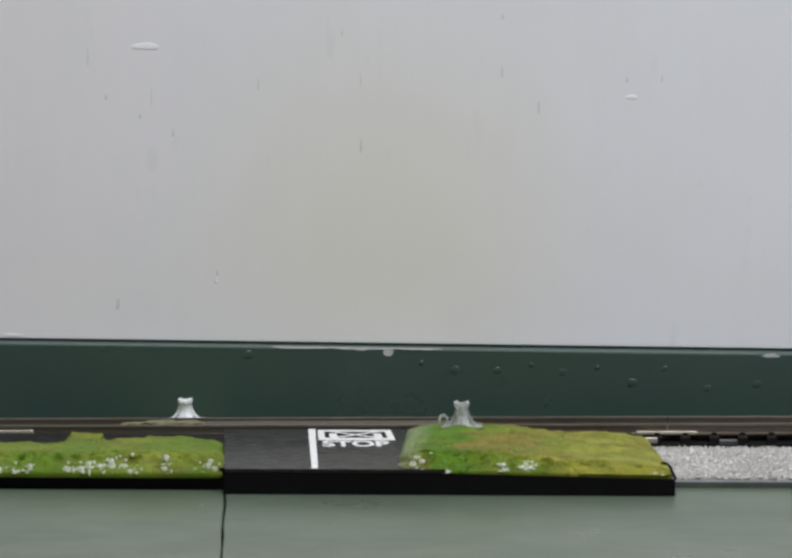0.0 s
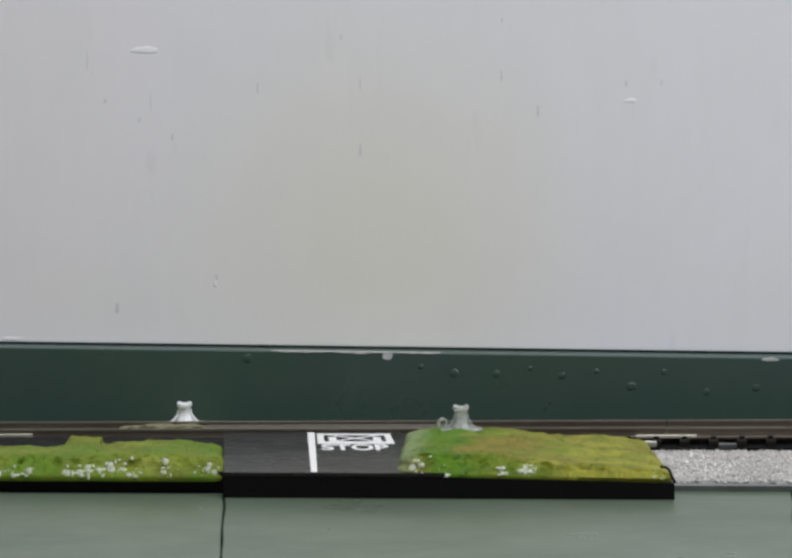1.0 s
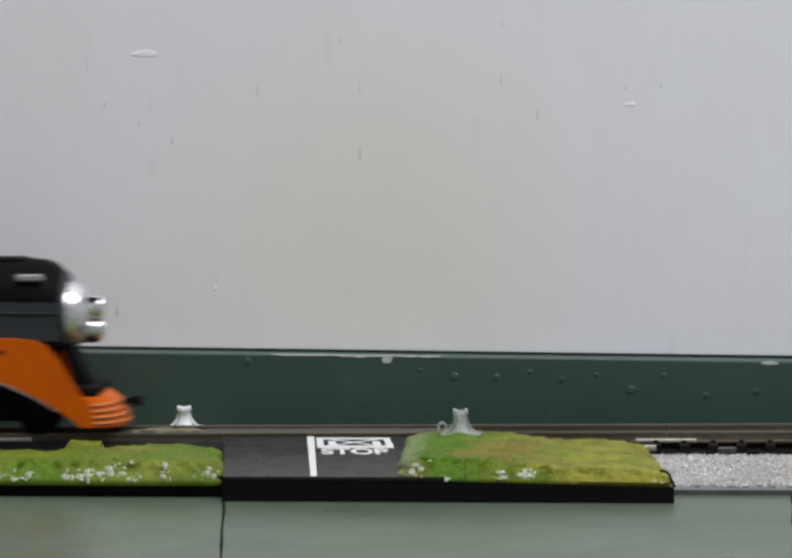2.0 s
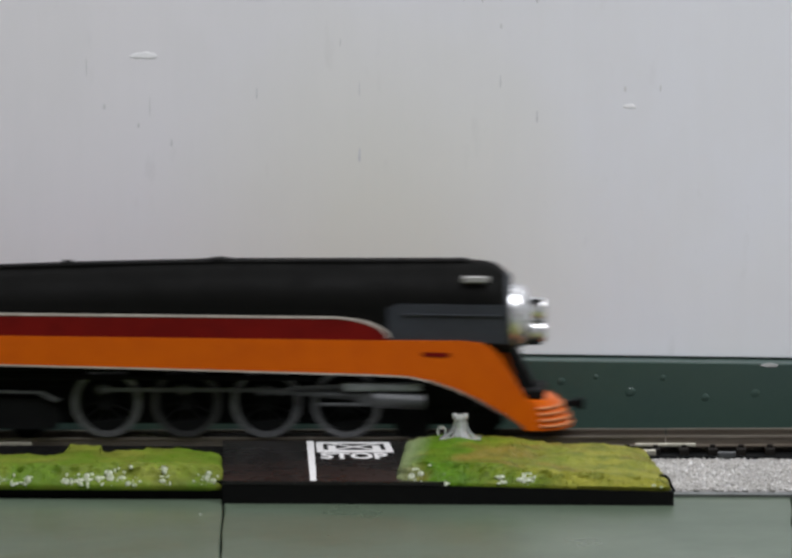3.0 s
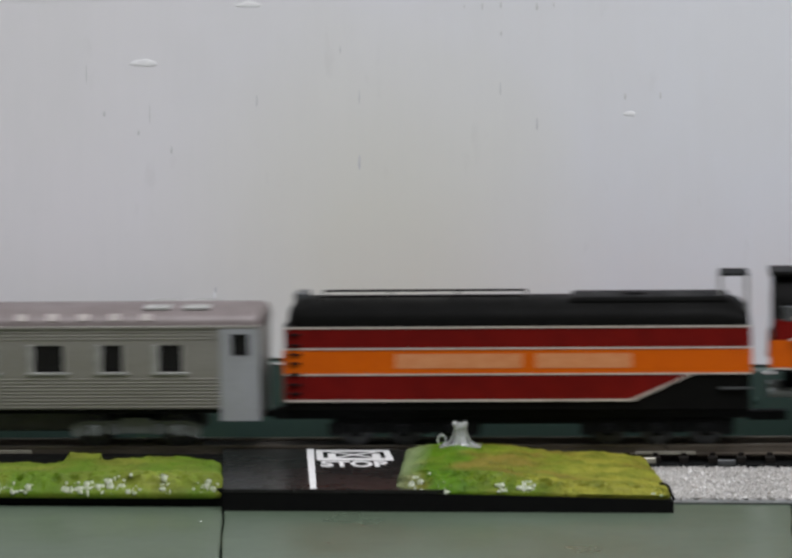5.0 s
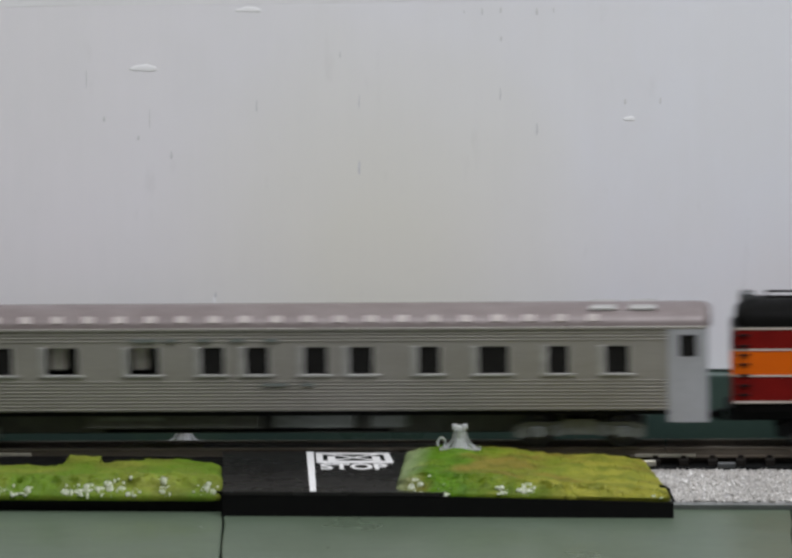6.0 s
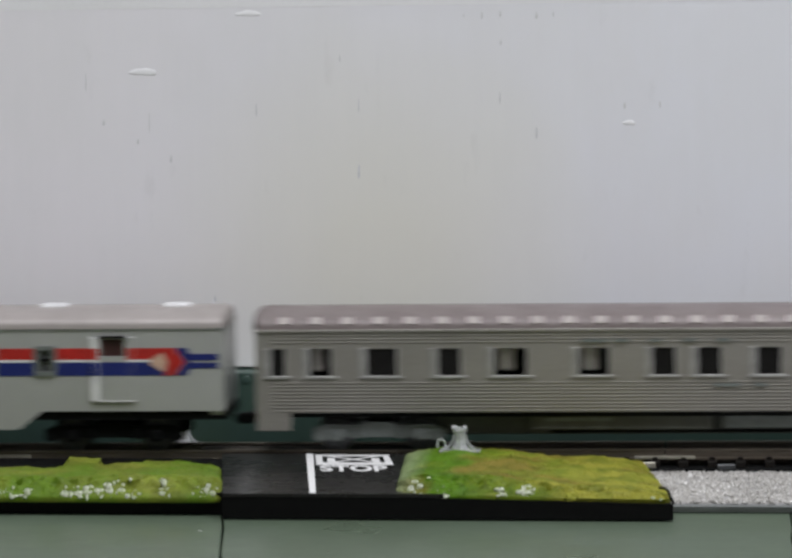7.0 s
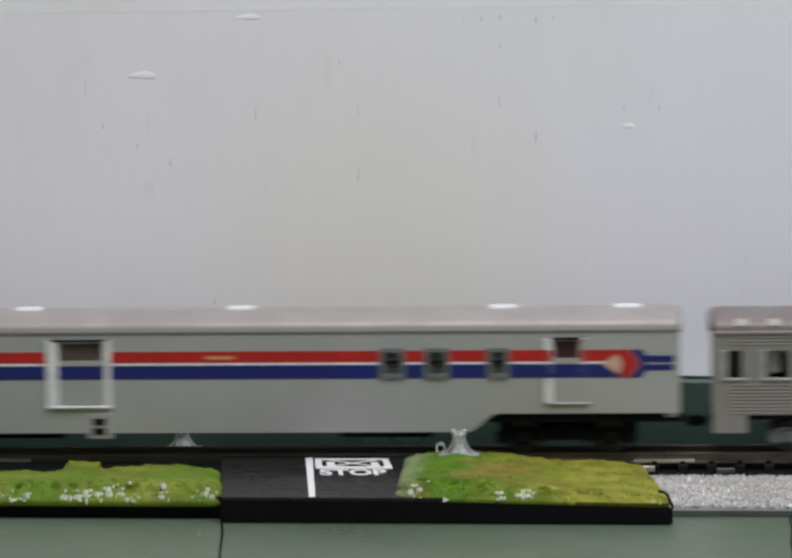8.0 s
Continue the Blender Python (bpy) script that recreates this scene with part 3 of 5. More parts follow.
def gravel():
    g = tagged(new("gravel_bed"), "pale grey grit bed glued on a thin grey sheet", "gravel bed")
    bm = loft(bmesh.new(), [[(x, -60.5, 0), (x, -60.8, 1.7), (x, -59, 1.9), (x, -19, 2.0), (x, -17, 1.9), (x, -17, 0)] for x in (54.2, 90, 130, 1090)])
    part("sheet", bm, SHEET, g, "grey edge of the thin sheet")
    part("ballast_glue", loft(bmesh.new(), [[(x, -58.6, 1.8), (x, -58.0, 2.2), (x, -20, 2.3), (x, -17.6, 1.9)] for x in (50, 90, 130, 260)]), BALLAST_BED, g)
    part("track_bed", boxbm(54.6, 1090, -16.9, 34, 0, 2.58, bev=0.2), DARK, g, "dark strip under the ties")
    me = grit(13000, 50, 190, -58.6, -18.2, lambda x, y: 2.25, 0.45, 3)
    me.materials.append(GRAIN)
    s = new("grit", me)
    s.parent = g
    tagged(s, "pale grey grit with near-white grains painted as its sparkle", kind="stuff")
    lay_out(g, ("track_bed",))
    MODULE.append(g)


def hump(u, lo=0.0):
    return max(lo, 1 - abs(2 * u - 1) ** 3)


def turf(name, label, x0, x1, top, front, back, mat_ground, seed, blades, glue_n, ends=(4.0, 4.0), z_base=4.8, shoulder=6.5, slant=0.0, fibre=None):
    """A domed mat of turf over the base: ground mesh, fine fibres, and dried glue along its front with white beads for
    its glints.
    """
    g = tagged(new(name), label, "grass")
    nx, ny = int((x1 - x0) * 1.1), 44
    noise.seed_set(seed)

    def surf(x, v):
        """v runs 0 at the front foot to 1 at the rear foot."""
        e = min(1.0, (x - x0) / ends[0]) if ends[0] else 1.0
        f = min(1.0, (x1 - x) / ends[1]) if ends[1] else 1.0
        e = math.sqrt(max(0.0, 1 - (1 - e) ** 2)) * math.sqrt(max(0.0, 1 - (1 - f) ** 2))
        yf = front(x) + (1 - e) * 3
        yb = back(x) - (1 - e) * 4
        n = noise.noise((x * 0.10, v * 5, seed)) * 0.8 + noise.noise((x * 0.35, v * 14, seed + 3)) * 0.6
        if v < 0.4:
            u = v / 0.4
            y, k = yf + shoulder * u, math.sin(u * math.pi / 2) ** 0.8
            n += (noise.noise((x * 0.42, v * 14, seed + 9)) * 1.3 + noise.noise((x * 1.1, v * 30, seed + 5)) * 0.6) * math.sin(u * math.pi)
        else:
            u = (v - 0.4) / 0.6
            y, k = yf + shoulder + (yb - yf - shoulder) * u, min(1.0, (1 - u) / 0.12) ** 0.5
        zb = z_base(x) if callable(z_base) else z_base
        z = zb + (top(x, v) - zb) * k * (0.3 + 0.7 * e) + n * min(1.0, 2 * k)
        return Vector((x - slant * (y - front(x)), y - (0.8 * n * k if v < 0.4 else 0), z))

    bm = bmesh.new()
    rows = [[bm.verts.new(surf(x0 + (x1 - x0) * i / nx, j / ny)) for j in range(ny + 1)] for i in range(nx + 1)]
    for a, b in zip(rows, rows[1:]):
        for j in range(ny):
            bm.faces.new((a[j], b[j], b[j + 1], a[j + 1]))
    low = [[bm.verts.new((r[0].co.x, r[0].co.y + 0.3, r[0].co.z - 1.2)), bm.verts.new((r[-1].co.x, r[-1].co.y - 0.3, r[-1].co.z - 1.2))] for r in rows]
    for (a, la), (b, lb) in zip(zip(rows, low), zip(rows[1:], low[1:])):
        bm.faces.new((a[0], la[0], lb[0], b[0]))
        bm.faces.new((a[-1], b[-1], lb[1], la[1]))
        bm.faces.new((la[0], la[1], lb[1], lb[0]))
    for r, l in ((rows[0], low[0]), (rows[-1], low[-1])):
        bm.faces.new([l[0], *r, l[1]])
    smooth(part("turf_ground", bm, mat_ground, g), 60)
    rnd = random.Random(seed)
    vs, fs = [], []
    for i in range(blades):
        x, v = rnd.uniform(x0 + 0.8, x1 - 0.8), rnd.random() ** 1.25
        p = surf(x, v)
        a, l, w = rnd.uniform(0, 6.28), rnd.uniform(0.25, 0.8), rnd.uniform(0.05, 0.10)
        d = Vector((math.cos(a), math.sin(a), 0))
        out = Vector((rnd.gauss(0, 0.6), rnd.gauss(-0.5 if v < 0.15 else 0, 0.6), rnd.uniform(0.35, 1.0))).normalized() * l
        k = len(vs)
        mid = p + out * 0.55
        tip = p + out + Vector((0, 0, -0.25 * l))
        vs += [p - d * w, p + d * w, mid + d * w * 0.7, mid - d * w * 0.7, tip]
        fs += [(k, k + 1, k + 2, k + 3), (k + 3, k + 2, k + 4)]
    me = bpy.data.meshes.new("grass_fibre")
    me.from_pydata([tuple(q * MM) for q in vs], [], fs)
    me.materials.append(fibre)
    s = new("grass_fibre", me)
    s.parent = g
    tagged(s, "fine green and yellow grass fibres", kind="stuff")
    gme_v, gme_f = [], []
    # flattened white beads: glue together with the glints painted on it
    for cx, cv, spread, count in glue_n:
        for i in range(int(count * 0.5)):
            x, v = cx + rnd.gauss(0, spread), max(0.005, cv * 0.7 + rnd.gauss(0, 0.035))
            if not x0 < x < x1:
                continue
            p = surf(x, v) + Vector((0, -0.15, rnd.uniform(-0.2, 0.3)))
            r = 0.10 + 0.85 * rnd.random() ** 3
            k = len(gme_v)
            sx, sy, sz = r * rnd.uniform(0.5, 2.2), r * 0.4, r * rnd.uniform(0.5, 1.8)
            for a in range(4):
                ph = math.pi * (a + 0.5) / 4
                for b in range(6):
                    th = 2 * math.pi * b / 6 + a * 0.4
                    gme_v.append(tuple((p + Vector((sx * math.sin(ph) * math.cos(th), sy * math.sin(ph) * math.sin(th), sz * math.cos(ph)))) * MM))
            for a in range(3):
                for b in range(6):
                    gme_f.append((k + a * 6 + b, k + a * 6 + (b + 1) % 6, k + a * 6 + 6 + (b + 1) % 6, k + a * 6 + 6 + b))
            gme_f += [tuple(k + b for b in range(6)), tuple(k + 18 + b for b in range(5, -1, -1))]
    if gme_v:
        me = bpy.data.meshes.new("glue_bead")
        me.from_pydata(gme_v, [], gme_f)
        me.materials.append(GLUE)
        s = smooth(new("glue_bead", me), 180)
        s.parent = g
        tagged(s, "dried glue with its glints painted as white beads", kind="stuff")
    lay_out(g)
    MODULE.append(g)
    return g


def signal_foot(name, x, y, z, hook, tall=1.0, stuff=CLEAR):
    """Broken-off foot of a clear plastic post: flat plate, flared column, two prongs on top."""
    c = tagged(new(name), "clear plastic post foot with a hooked clip standing on turf" if hook else "clear plastic post foot standing on thin turf", "post foot", "clear plastic post feet")
    bm = boxbm(-6.6, 6.8, -3.6, 3.6, 0, 0.8 * tall, bev=0.25, seg=2)
    smooth(part("foot_plate", bm, stuff, c), 50)
    prof = [(3.6, 0.7), (2.9, 1.3), (2.3, 2.5), (1.9, 3.9), (1.8, 5.4), (2.0, 6.5), (2.6, 7.3), (2.55, 8.2), (1.9, 8.4), (1.5, 7.6), (1.3, 5.0), (1.5, 2.4), (2.4, 0.75)]
    smooth(part("column", lathe(bmesh.new(), [(r, h * tall) for r, h in prof], seg=9), stuff, c), 20)
    for sx in (-1, 1):
        part("nub", boxbm(sx * 1.7 - 0.8, sx * 1.7 + 0.8, -1.2, 1.2, 7.6 * tall, 9.0 * tall, bev=0.35), stuff, c)
        part("rib", plate(bmesh.new(), [(sx * 4.3, 0.7 * tall), (sx * 5.6, 0.7 * tall), (sx * 3.7, 2.4 * tall), (sx * 2.6, 4.4 * tall), (sx * 2.3, 6.2 * tall), (sx * 1.5, 6.2 * tall), (sx * 1.7, 4.2 * tall), (sx * 2.6, 2.2 * tall)], -0.35, 0.35), stuff, c)
    if hook:
        bm = bmesh.new()
        for i in range(9):
            a0, a1 = radians(-70 + i * 32), radians(-70 + (i + 1) * 32)
            rod(bm, (-6.0 + 1.3 * math.cos(a0), 0, 2.3 + 1.7 * math.sin(a0)), (-6.0 + 1.3 * math.cos(a1), 0, 2.3 + 1.7 * math.sin(a1)), 0.45, 8)
        part("hook", bm, stuff, c)
    c.location = (x * MM, y * MM, z * MM)
    MODULE.append(c)


module_base()
road()
track()
gravel()
turf("grass_verge", "pale green turf verge with shiny glue along its front", -260, -70.2,
     lambda x, v: 9.9 - 2.8 * max(0.0, v - 0.3) / 0.7 + (1.1 if v > 0.9 and -121 < x < -109 else 0) + 0.5 * hump((x + 112) / 42) * (x > -112), lambda x: -66.8,
     lambda x: -23 if -121 < x < -110 else -32 + 2.5 * math.sin(x * 0.11) + (5 if x > -95 else 0), TURF_A, 11, 9000,
     [(-130, 0.06, 2.5, 60), (-112, 0.07, 3.5, 110), (-104, 0.10, 2, 40), (-96, 0.06, 1.0, 30), (-88, 0.24, 1.0, 36), (-87, 0.06, 0.8, 16), (-77, 0.08, 1.6, 40), (-73, 0.06, 0.8, 16), (-138, 0.06, 2, 26), (-155, 0.06, 6, 60), (-106, 0.28, 5, 10)], ends=(0, 6), slant=0.26, fibre=FIBRE_A)
turf("grass_mound", "bright green turf mound fading to yellow-brown", -21.5, 54.5,
     lambda x, v: 10.6 + 0.5 * math.sin((x + 20) * 0.12) - max(0, x - 12) * 0.115 + (0.4 if v > 0.6 else 0), lambda x: -69.2 - 0.6 * min(1.0, max(0.0, (x + 20) / 8)),
     lambda x: -19 + (0 if x < 30 else (x - 30) * 0.02), TURF_B, 23, 8000,
     [(-16, 0.10, 0.9, 26), (-15, 0.24, 0.7, 10), (-8, 0.05, 0.8, 20), (8, 0.06, 1.0, 24), (15, 0.09, 1.5, 70), (16.5, 0.16, 0.8, 16), (50, 0.05, 2, 5), (-13, 0.45, 0.6, 6)], ends=(9, 4), fibre=FIBRE_B, z_base=lambda x: 7.2 - 0.9 * min(1.0, max(0.0, (x + 20) / 12)) - 0.5 * max(0.0, (x - 20) / 34))
turf("far_grass_strip", "thin strip of pale turf behind the rails", -124, -90, lambda x, v: 3.6 + 0.4 * hump((x + 124) / 34), lambda x: 19.0, lambda x: 41, TURF_A, 31, 900, [], ends=(14, 9), z_base=2.6, shoulder=5.0, fibre=FIBRE_A)
turf("grass_infill", "thin pale turf laid between the rails beside the road", -124.5, -87, lambda x, v: 6.9 + 0.9 * hump((x + 124.5) / 37.5), lambda x: -3.4, lambda x: 6.2, TURF_C, 37, 700, [], ends=(16, 13), z_base=4.9, shoulder=2.5, fibre=FIBRE_C)
# the far foot takes the whitened copy, so it looks lit behind the train
signal_foot("post_foot", -102.6, 33.0, 3.9, False, 0.86, LIT_CLEAR)
signal_foot("post_foot", -3.8, -36.8, 11.2, True, 0.95)


# ---- the train; every vehicle stands on the rail heads, its origin at rail level ----
RAILTOP = 0.0082
SPEED = 0.1475
GAIN = [(0.0, 0.0), (4.6, 0.0), (5.8, -1.1), (6.5, -1.1), (7.0, -0.6), (7.5, 0.4), (8.0, 1.4)]      # seconds, millimetres gained over the even pace


def travel(t):
    """How far the train has gone at t, from where it is at 3.5 s, in metres."""
    return SPEED * (t - 3.5) + float(np.interp(t, *zip(*GAIN))) * MM


WHEELS = []      # (part, x, radius, step)
RODS = []


def wheelset(parent, x, r, name="wheelset", rim=STEEL, small=True):
    """Axle with two flanged wheels, as one turning part."""
    bm = bmesh.new()
    rod(bm, (0, -8, 0), (0, 8, 0), 1.2, 10)
    for s in (-1, 1):
        lathe(bm, [(r * 0.3, s * 9.4), (r * 0.82, s * 9.2), (r * 0.86, s * 9.7), (r, s * 9.7), (r, s * 7.6), (r + 0.9, s * 7.2), (r + 0.9, s * 6.6), (r * 0.3, s * 6.6)], seg=24, axis="y")
    w = part(name, bm, rim, parent)
    w.location = (x * MM, 0, r * MM)
    WHEELS.append((w, x, r))
    return w


def truck(parent, x, wheels, length, r=5.2, m=TRUCK, name="truck"):
    """Bogie: side frames with springs and axle boxes, and its wheelsets."""
    t = new(name)
    t.parent = parent
    t.location = (x * MM, 0, 0)
    for s in (-1, 1):
        y0, y1 = sorted((s * 11.2, s * 12.8))
        bm = plate(bmesh.new(), [(-length / 2, 4.2), (-length / 2 + 2, 3.2), (-length / 2 + 6, 4.6), (length / 2 - 6, 4.6), (length / 2 - 2, 3.2), (length / 2, 4.2), (length / 2, 7.4), (length / 2 - 4, 8.8), (6, 8.6), (4, 9.6), (-4, 9.6), (-6, 8.6), (-length / 2 + 4, 8.8), (-length / 2, 7.4)], y0, y1)
        for wx in wheels:
            box(bm, wx - 2.2, wx + 2.2, *sorted((s * 12.6, s * 14.0)), 3.4, 7.4, bev=0.5)
            rod(bm, (wx, s * 13.8, 5.3), (wx, s * 14.6, 5.3), 1.2, 10)
        for k in (-1, 1):
            for q in range(4):
                rod(bm, (k * 7.5, s * 13.2, 4.4 + q * 0.9), (k * 7.5, s * 13.2, 4.9 + q * 0.9), 1.5, 10)
        part("side_frame", bm, m, t)
    part("bolster", boxbm(-4, 4, -11, 11, 5.5, 11.5, bev=0.4), DARK, t)
    for wx in wheels:
        wheelset(t, wx, r)
    return t


def coupler(parent, x, d, z=9.5):
    bm = boxbm(min(x, x + d * 5), max(x, x + d * 5), -1.3, 1.3, z - 1, z + 1, bev=0.2)
    box(bm, x + d * 5 - 1.4, x + d * 5 + 1.4, -2.4, 1.6, z - 1.8, z + 1.8, bev=0.4)
    return part("coupler", bm, DARK, parent)


def arch(half, wall, crown, n=10, drop=0.0):
    """Cross-section (y, z) of a car body's roof, from the near eave over the crown to the far one."""
    pts = []
    for i in range(2 * n + 1):
        a = math.pi * i / (2 * n)
        pts.append((-half * math.copysign(abs(math.cos(a)) ** 0.75, math.cos(a)), wall + (crown - wall) * math.sin(a) ** 0.8))
    return pts


def coach(x_off):
    """Stainless passenger car; x runs from -148.3 at its rear to 148.3 at its front."""
    c = tagged(new("passenger_coach"), "fluted stainless silver passenger coach with dark windows", "train coach", "train")
    half, W0, W1 = 148.3, 34.3, 25.4
    mid = -440.7
    wins = [(-582.4, -577.7), (-569.6, -562.5), (-550.8, -540.9), (-527.4, -520.2), (-509.0, -498.4), (-481.4, -471.6), (-457.5, -450.0), (-442.8, -435.2), (-423.5, -415.8), (-408.6, -400.8), (-386.0, -379.0), (-366.3, -356.5), (-343.6, -336.9), (-324.8, -317.2)]
    holes = [(a - mid, b - mid, W1, W0) for a, b in wins] + [(-300.7 - mid, -295.2 - mid, 30.6, 37.8)]
    for s in (-1, 1):
        y0, y1 = sorted((s * 16.2, s * 17.0))
        side = part("side_wall", pierced(bmesh.new(), -half + 1.6, half + 0.9, 13.2, 40.2, holes, y0, y1), STAINLESS, c)
        for z in [13.8 + 1.15 * k for k in range(9)] + [36.4, 37.5, 38.6]:
            part("flute", rod(bmesh.new(), (-half + 7, s * 16.95, z), (135.4, s * 16.95, z), 0.27, 6), STAINLESS, side)
        part("eave_band", boxbm(-half + 1.6, half + 0.9, *sorted((s * 17.0, s * 17.5)), 39.7, 40.7, bev=0.15), STAINLESS, side)
        for a, b, za, zb in holes[:-1]:
            bm = bmesh.new()
            yy = sorted((s * 17.0, s * 17.55))
            box(bm, a - 2.2, a, *yy, za - 0.2, zb + 0.2, bev=0.15)
            box(bm, a - 2.4, b + 1.9, *yy, za - 0.9, za, bev=0.15)
            box(bm, b, b + 0.45, *yy, za, zb + 0.1, bev=0.1)
            part("window_frame", bm, FRAMEW, side, "pale raised window frame")
            part("pane", boxbm(a, b, *sorted((s * 16.25, s * 16.45)), za, zb), CLEARPANE if abs(a + 128.9) < 0.5 or abs(a + 68.3) < 0.5 or abs(a + 40.7) < 0.5 else SHADED_PANE, side)
        # smooth vestibule panel with a door at the front
        bm = pierced(bmesh.new(), 136.2, half + 0.9, 9.2, 39.6, [holes[-1]], *sorted((s * 17.0, s * 17.5)))
        part("vestibule_panel", bm, VESTIBULE, side, "smooth vestibule panel with its bluish reflection in the colour")
        part("pane", boxbm(holes[-1][0], holes[-1][1], *sorted((s * 16.3, s * 16.5)), 30.6, 37.8), SHADED_PANE, side)
        part("step_skirt", boxbm(-half + 1.8, -half + 13, *sorted((s * 16.4, s * 17.0)), 7.2, 13.4, bev=0.2), STAINLESS, side)
        for z in (21.5, 36.2):
            bm = bmesh.new()
            for k in range(2 if z < 30 else 5):
                a = (3 + k * 13) if z < 30 else (-40 + k * 11)
                box(bm, a, a + (9 if k == 0 else 4.5), *sorted((s * 17.3, s * 17.6)), z, z + 1.0)
            part("lettering_bar", bm, TRUCK, side, "small dark unreadable lettering")
    roof = smooth(part("roof", loft(bmesh.new(), [[(x, y * k, 40.2 + (z - 40.2) * k) for y, z in arch(17.1, 40.2, 46.7)] for x, k in ((-half + 0.6, 0.72), (-half + 1.4, 0.9), (-half + 2.4, 0.985), (-half + 4, 1.0), (half - 2.2, 1.0), (half - 0.3, 0.985), (half + 1.1, 0.9), (half + 1.9, 0.72))]), ROOFSS, c, "dusty pinkish silver roof"), 35)
    for k in range(25):
        x = -577.8 + k * 10.37 - mid
        for s in (-1, 1):
            rings = [[(xx, s * 16.75, 42.3), (xx, s * 16.95, 42.5), (xx, s * 15.9, 44.6), (xx, s * 15.6, 44.4)] for xx in (x - 2.0, x + 2.0)]
            part("roof_panel", loft(bmesh.new(), rings), PALEROOF, roof, "pale square roof panel")
    for x in (115, 128):
        part("roof_hatch", boxbm(x - 4.5, x + 4.5, -13, 13, 45.2, 46.6, bev=0.4), FRAMEW, roof)
    for x in (-half + 1.9, half + 0.6):
        part("end_wall", boxbm(min(x, x - 4.5 * math.copysign(1, x)), max(x, x - 4.5 * math.copysign(1, x)), -16, 16, 9, 40.4, bev=0.8, seg=2), STAINLESS, c)
    part("floor_pan", boxbm(-half + 0.6, half - 0.6, -16, 16, 11.6, 14.0), DARK, c)
    part("centre_sill", boxbm(-92, 92, -7, 7, 4.6, 11.6, bev=0.5), UNDER, c, "dusty grey-brown centre sill")
    # added near-black block: the coach's inner shade as a solid
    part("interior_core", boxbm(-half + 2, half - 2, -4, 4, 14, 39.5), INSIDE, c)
    rnd = random.Random(7)
    for i, (a, b, za, zb) in enumerate(holes[:-1]):
        if i in (1, 4, 5):
            part("seat_back", boxbm(a + (b - a) * 0.1, a + (b - a) * 0.62, -14.5, -12.5, za + 1.2, zb + 0.5, bev=0.6), CURTAIN, c, "pale seat back behind the window")
    for a, b, z0, z1, m in ((-497, -438, 6.8, 12, UNDER), (-434.5, -407.6, 7.2, 11.8, TRUCK), (-402, -390, 7.2, 11.6, TRUCK), (-493, -470, 9.2, 11.4, TRUCK)):
        part("underfloor_box", boxbm(a - mid, b - mid, -13.6, 13.6, z0, z1, bev=0.5), m, c)
    bm = bmesh.new()
    rod(bm, (-50, -10, 6.0), (45, -10, 6.0), 0.5, 8)
    rod(bm, (-50, 10, 6.0), (45, 10, 6.0), 0.5, 8)
    part("truss_rod", bm, DARK, c)
    truck(c, -547.5 - mid, (-14, 14), 43)
    truck(c, -333.5 - mid, (-14, 14), 43)
    coupler(c, half, 1)
    coupler(c, -half, -1)
    return c, mid


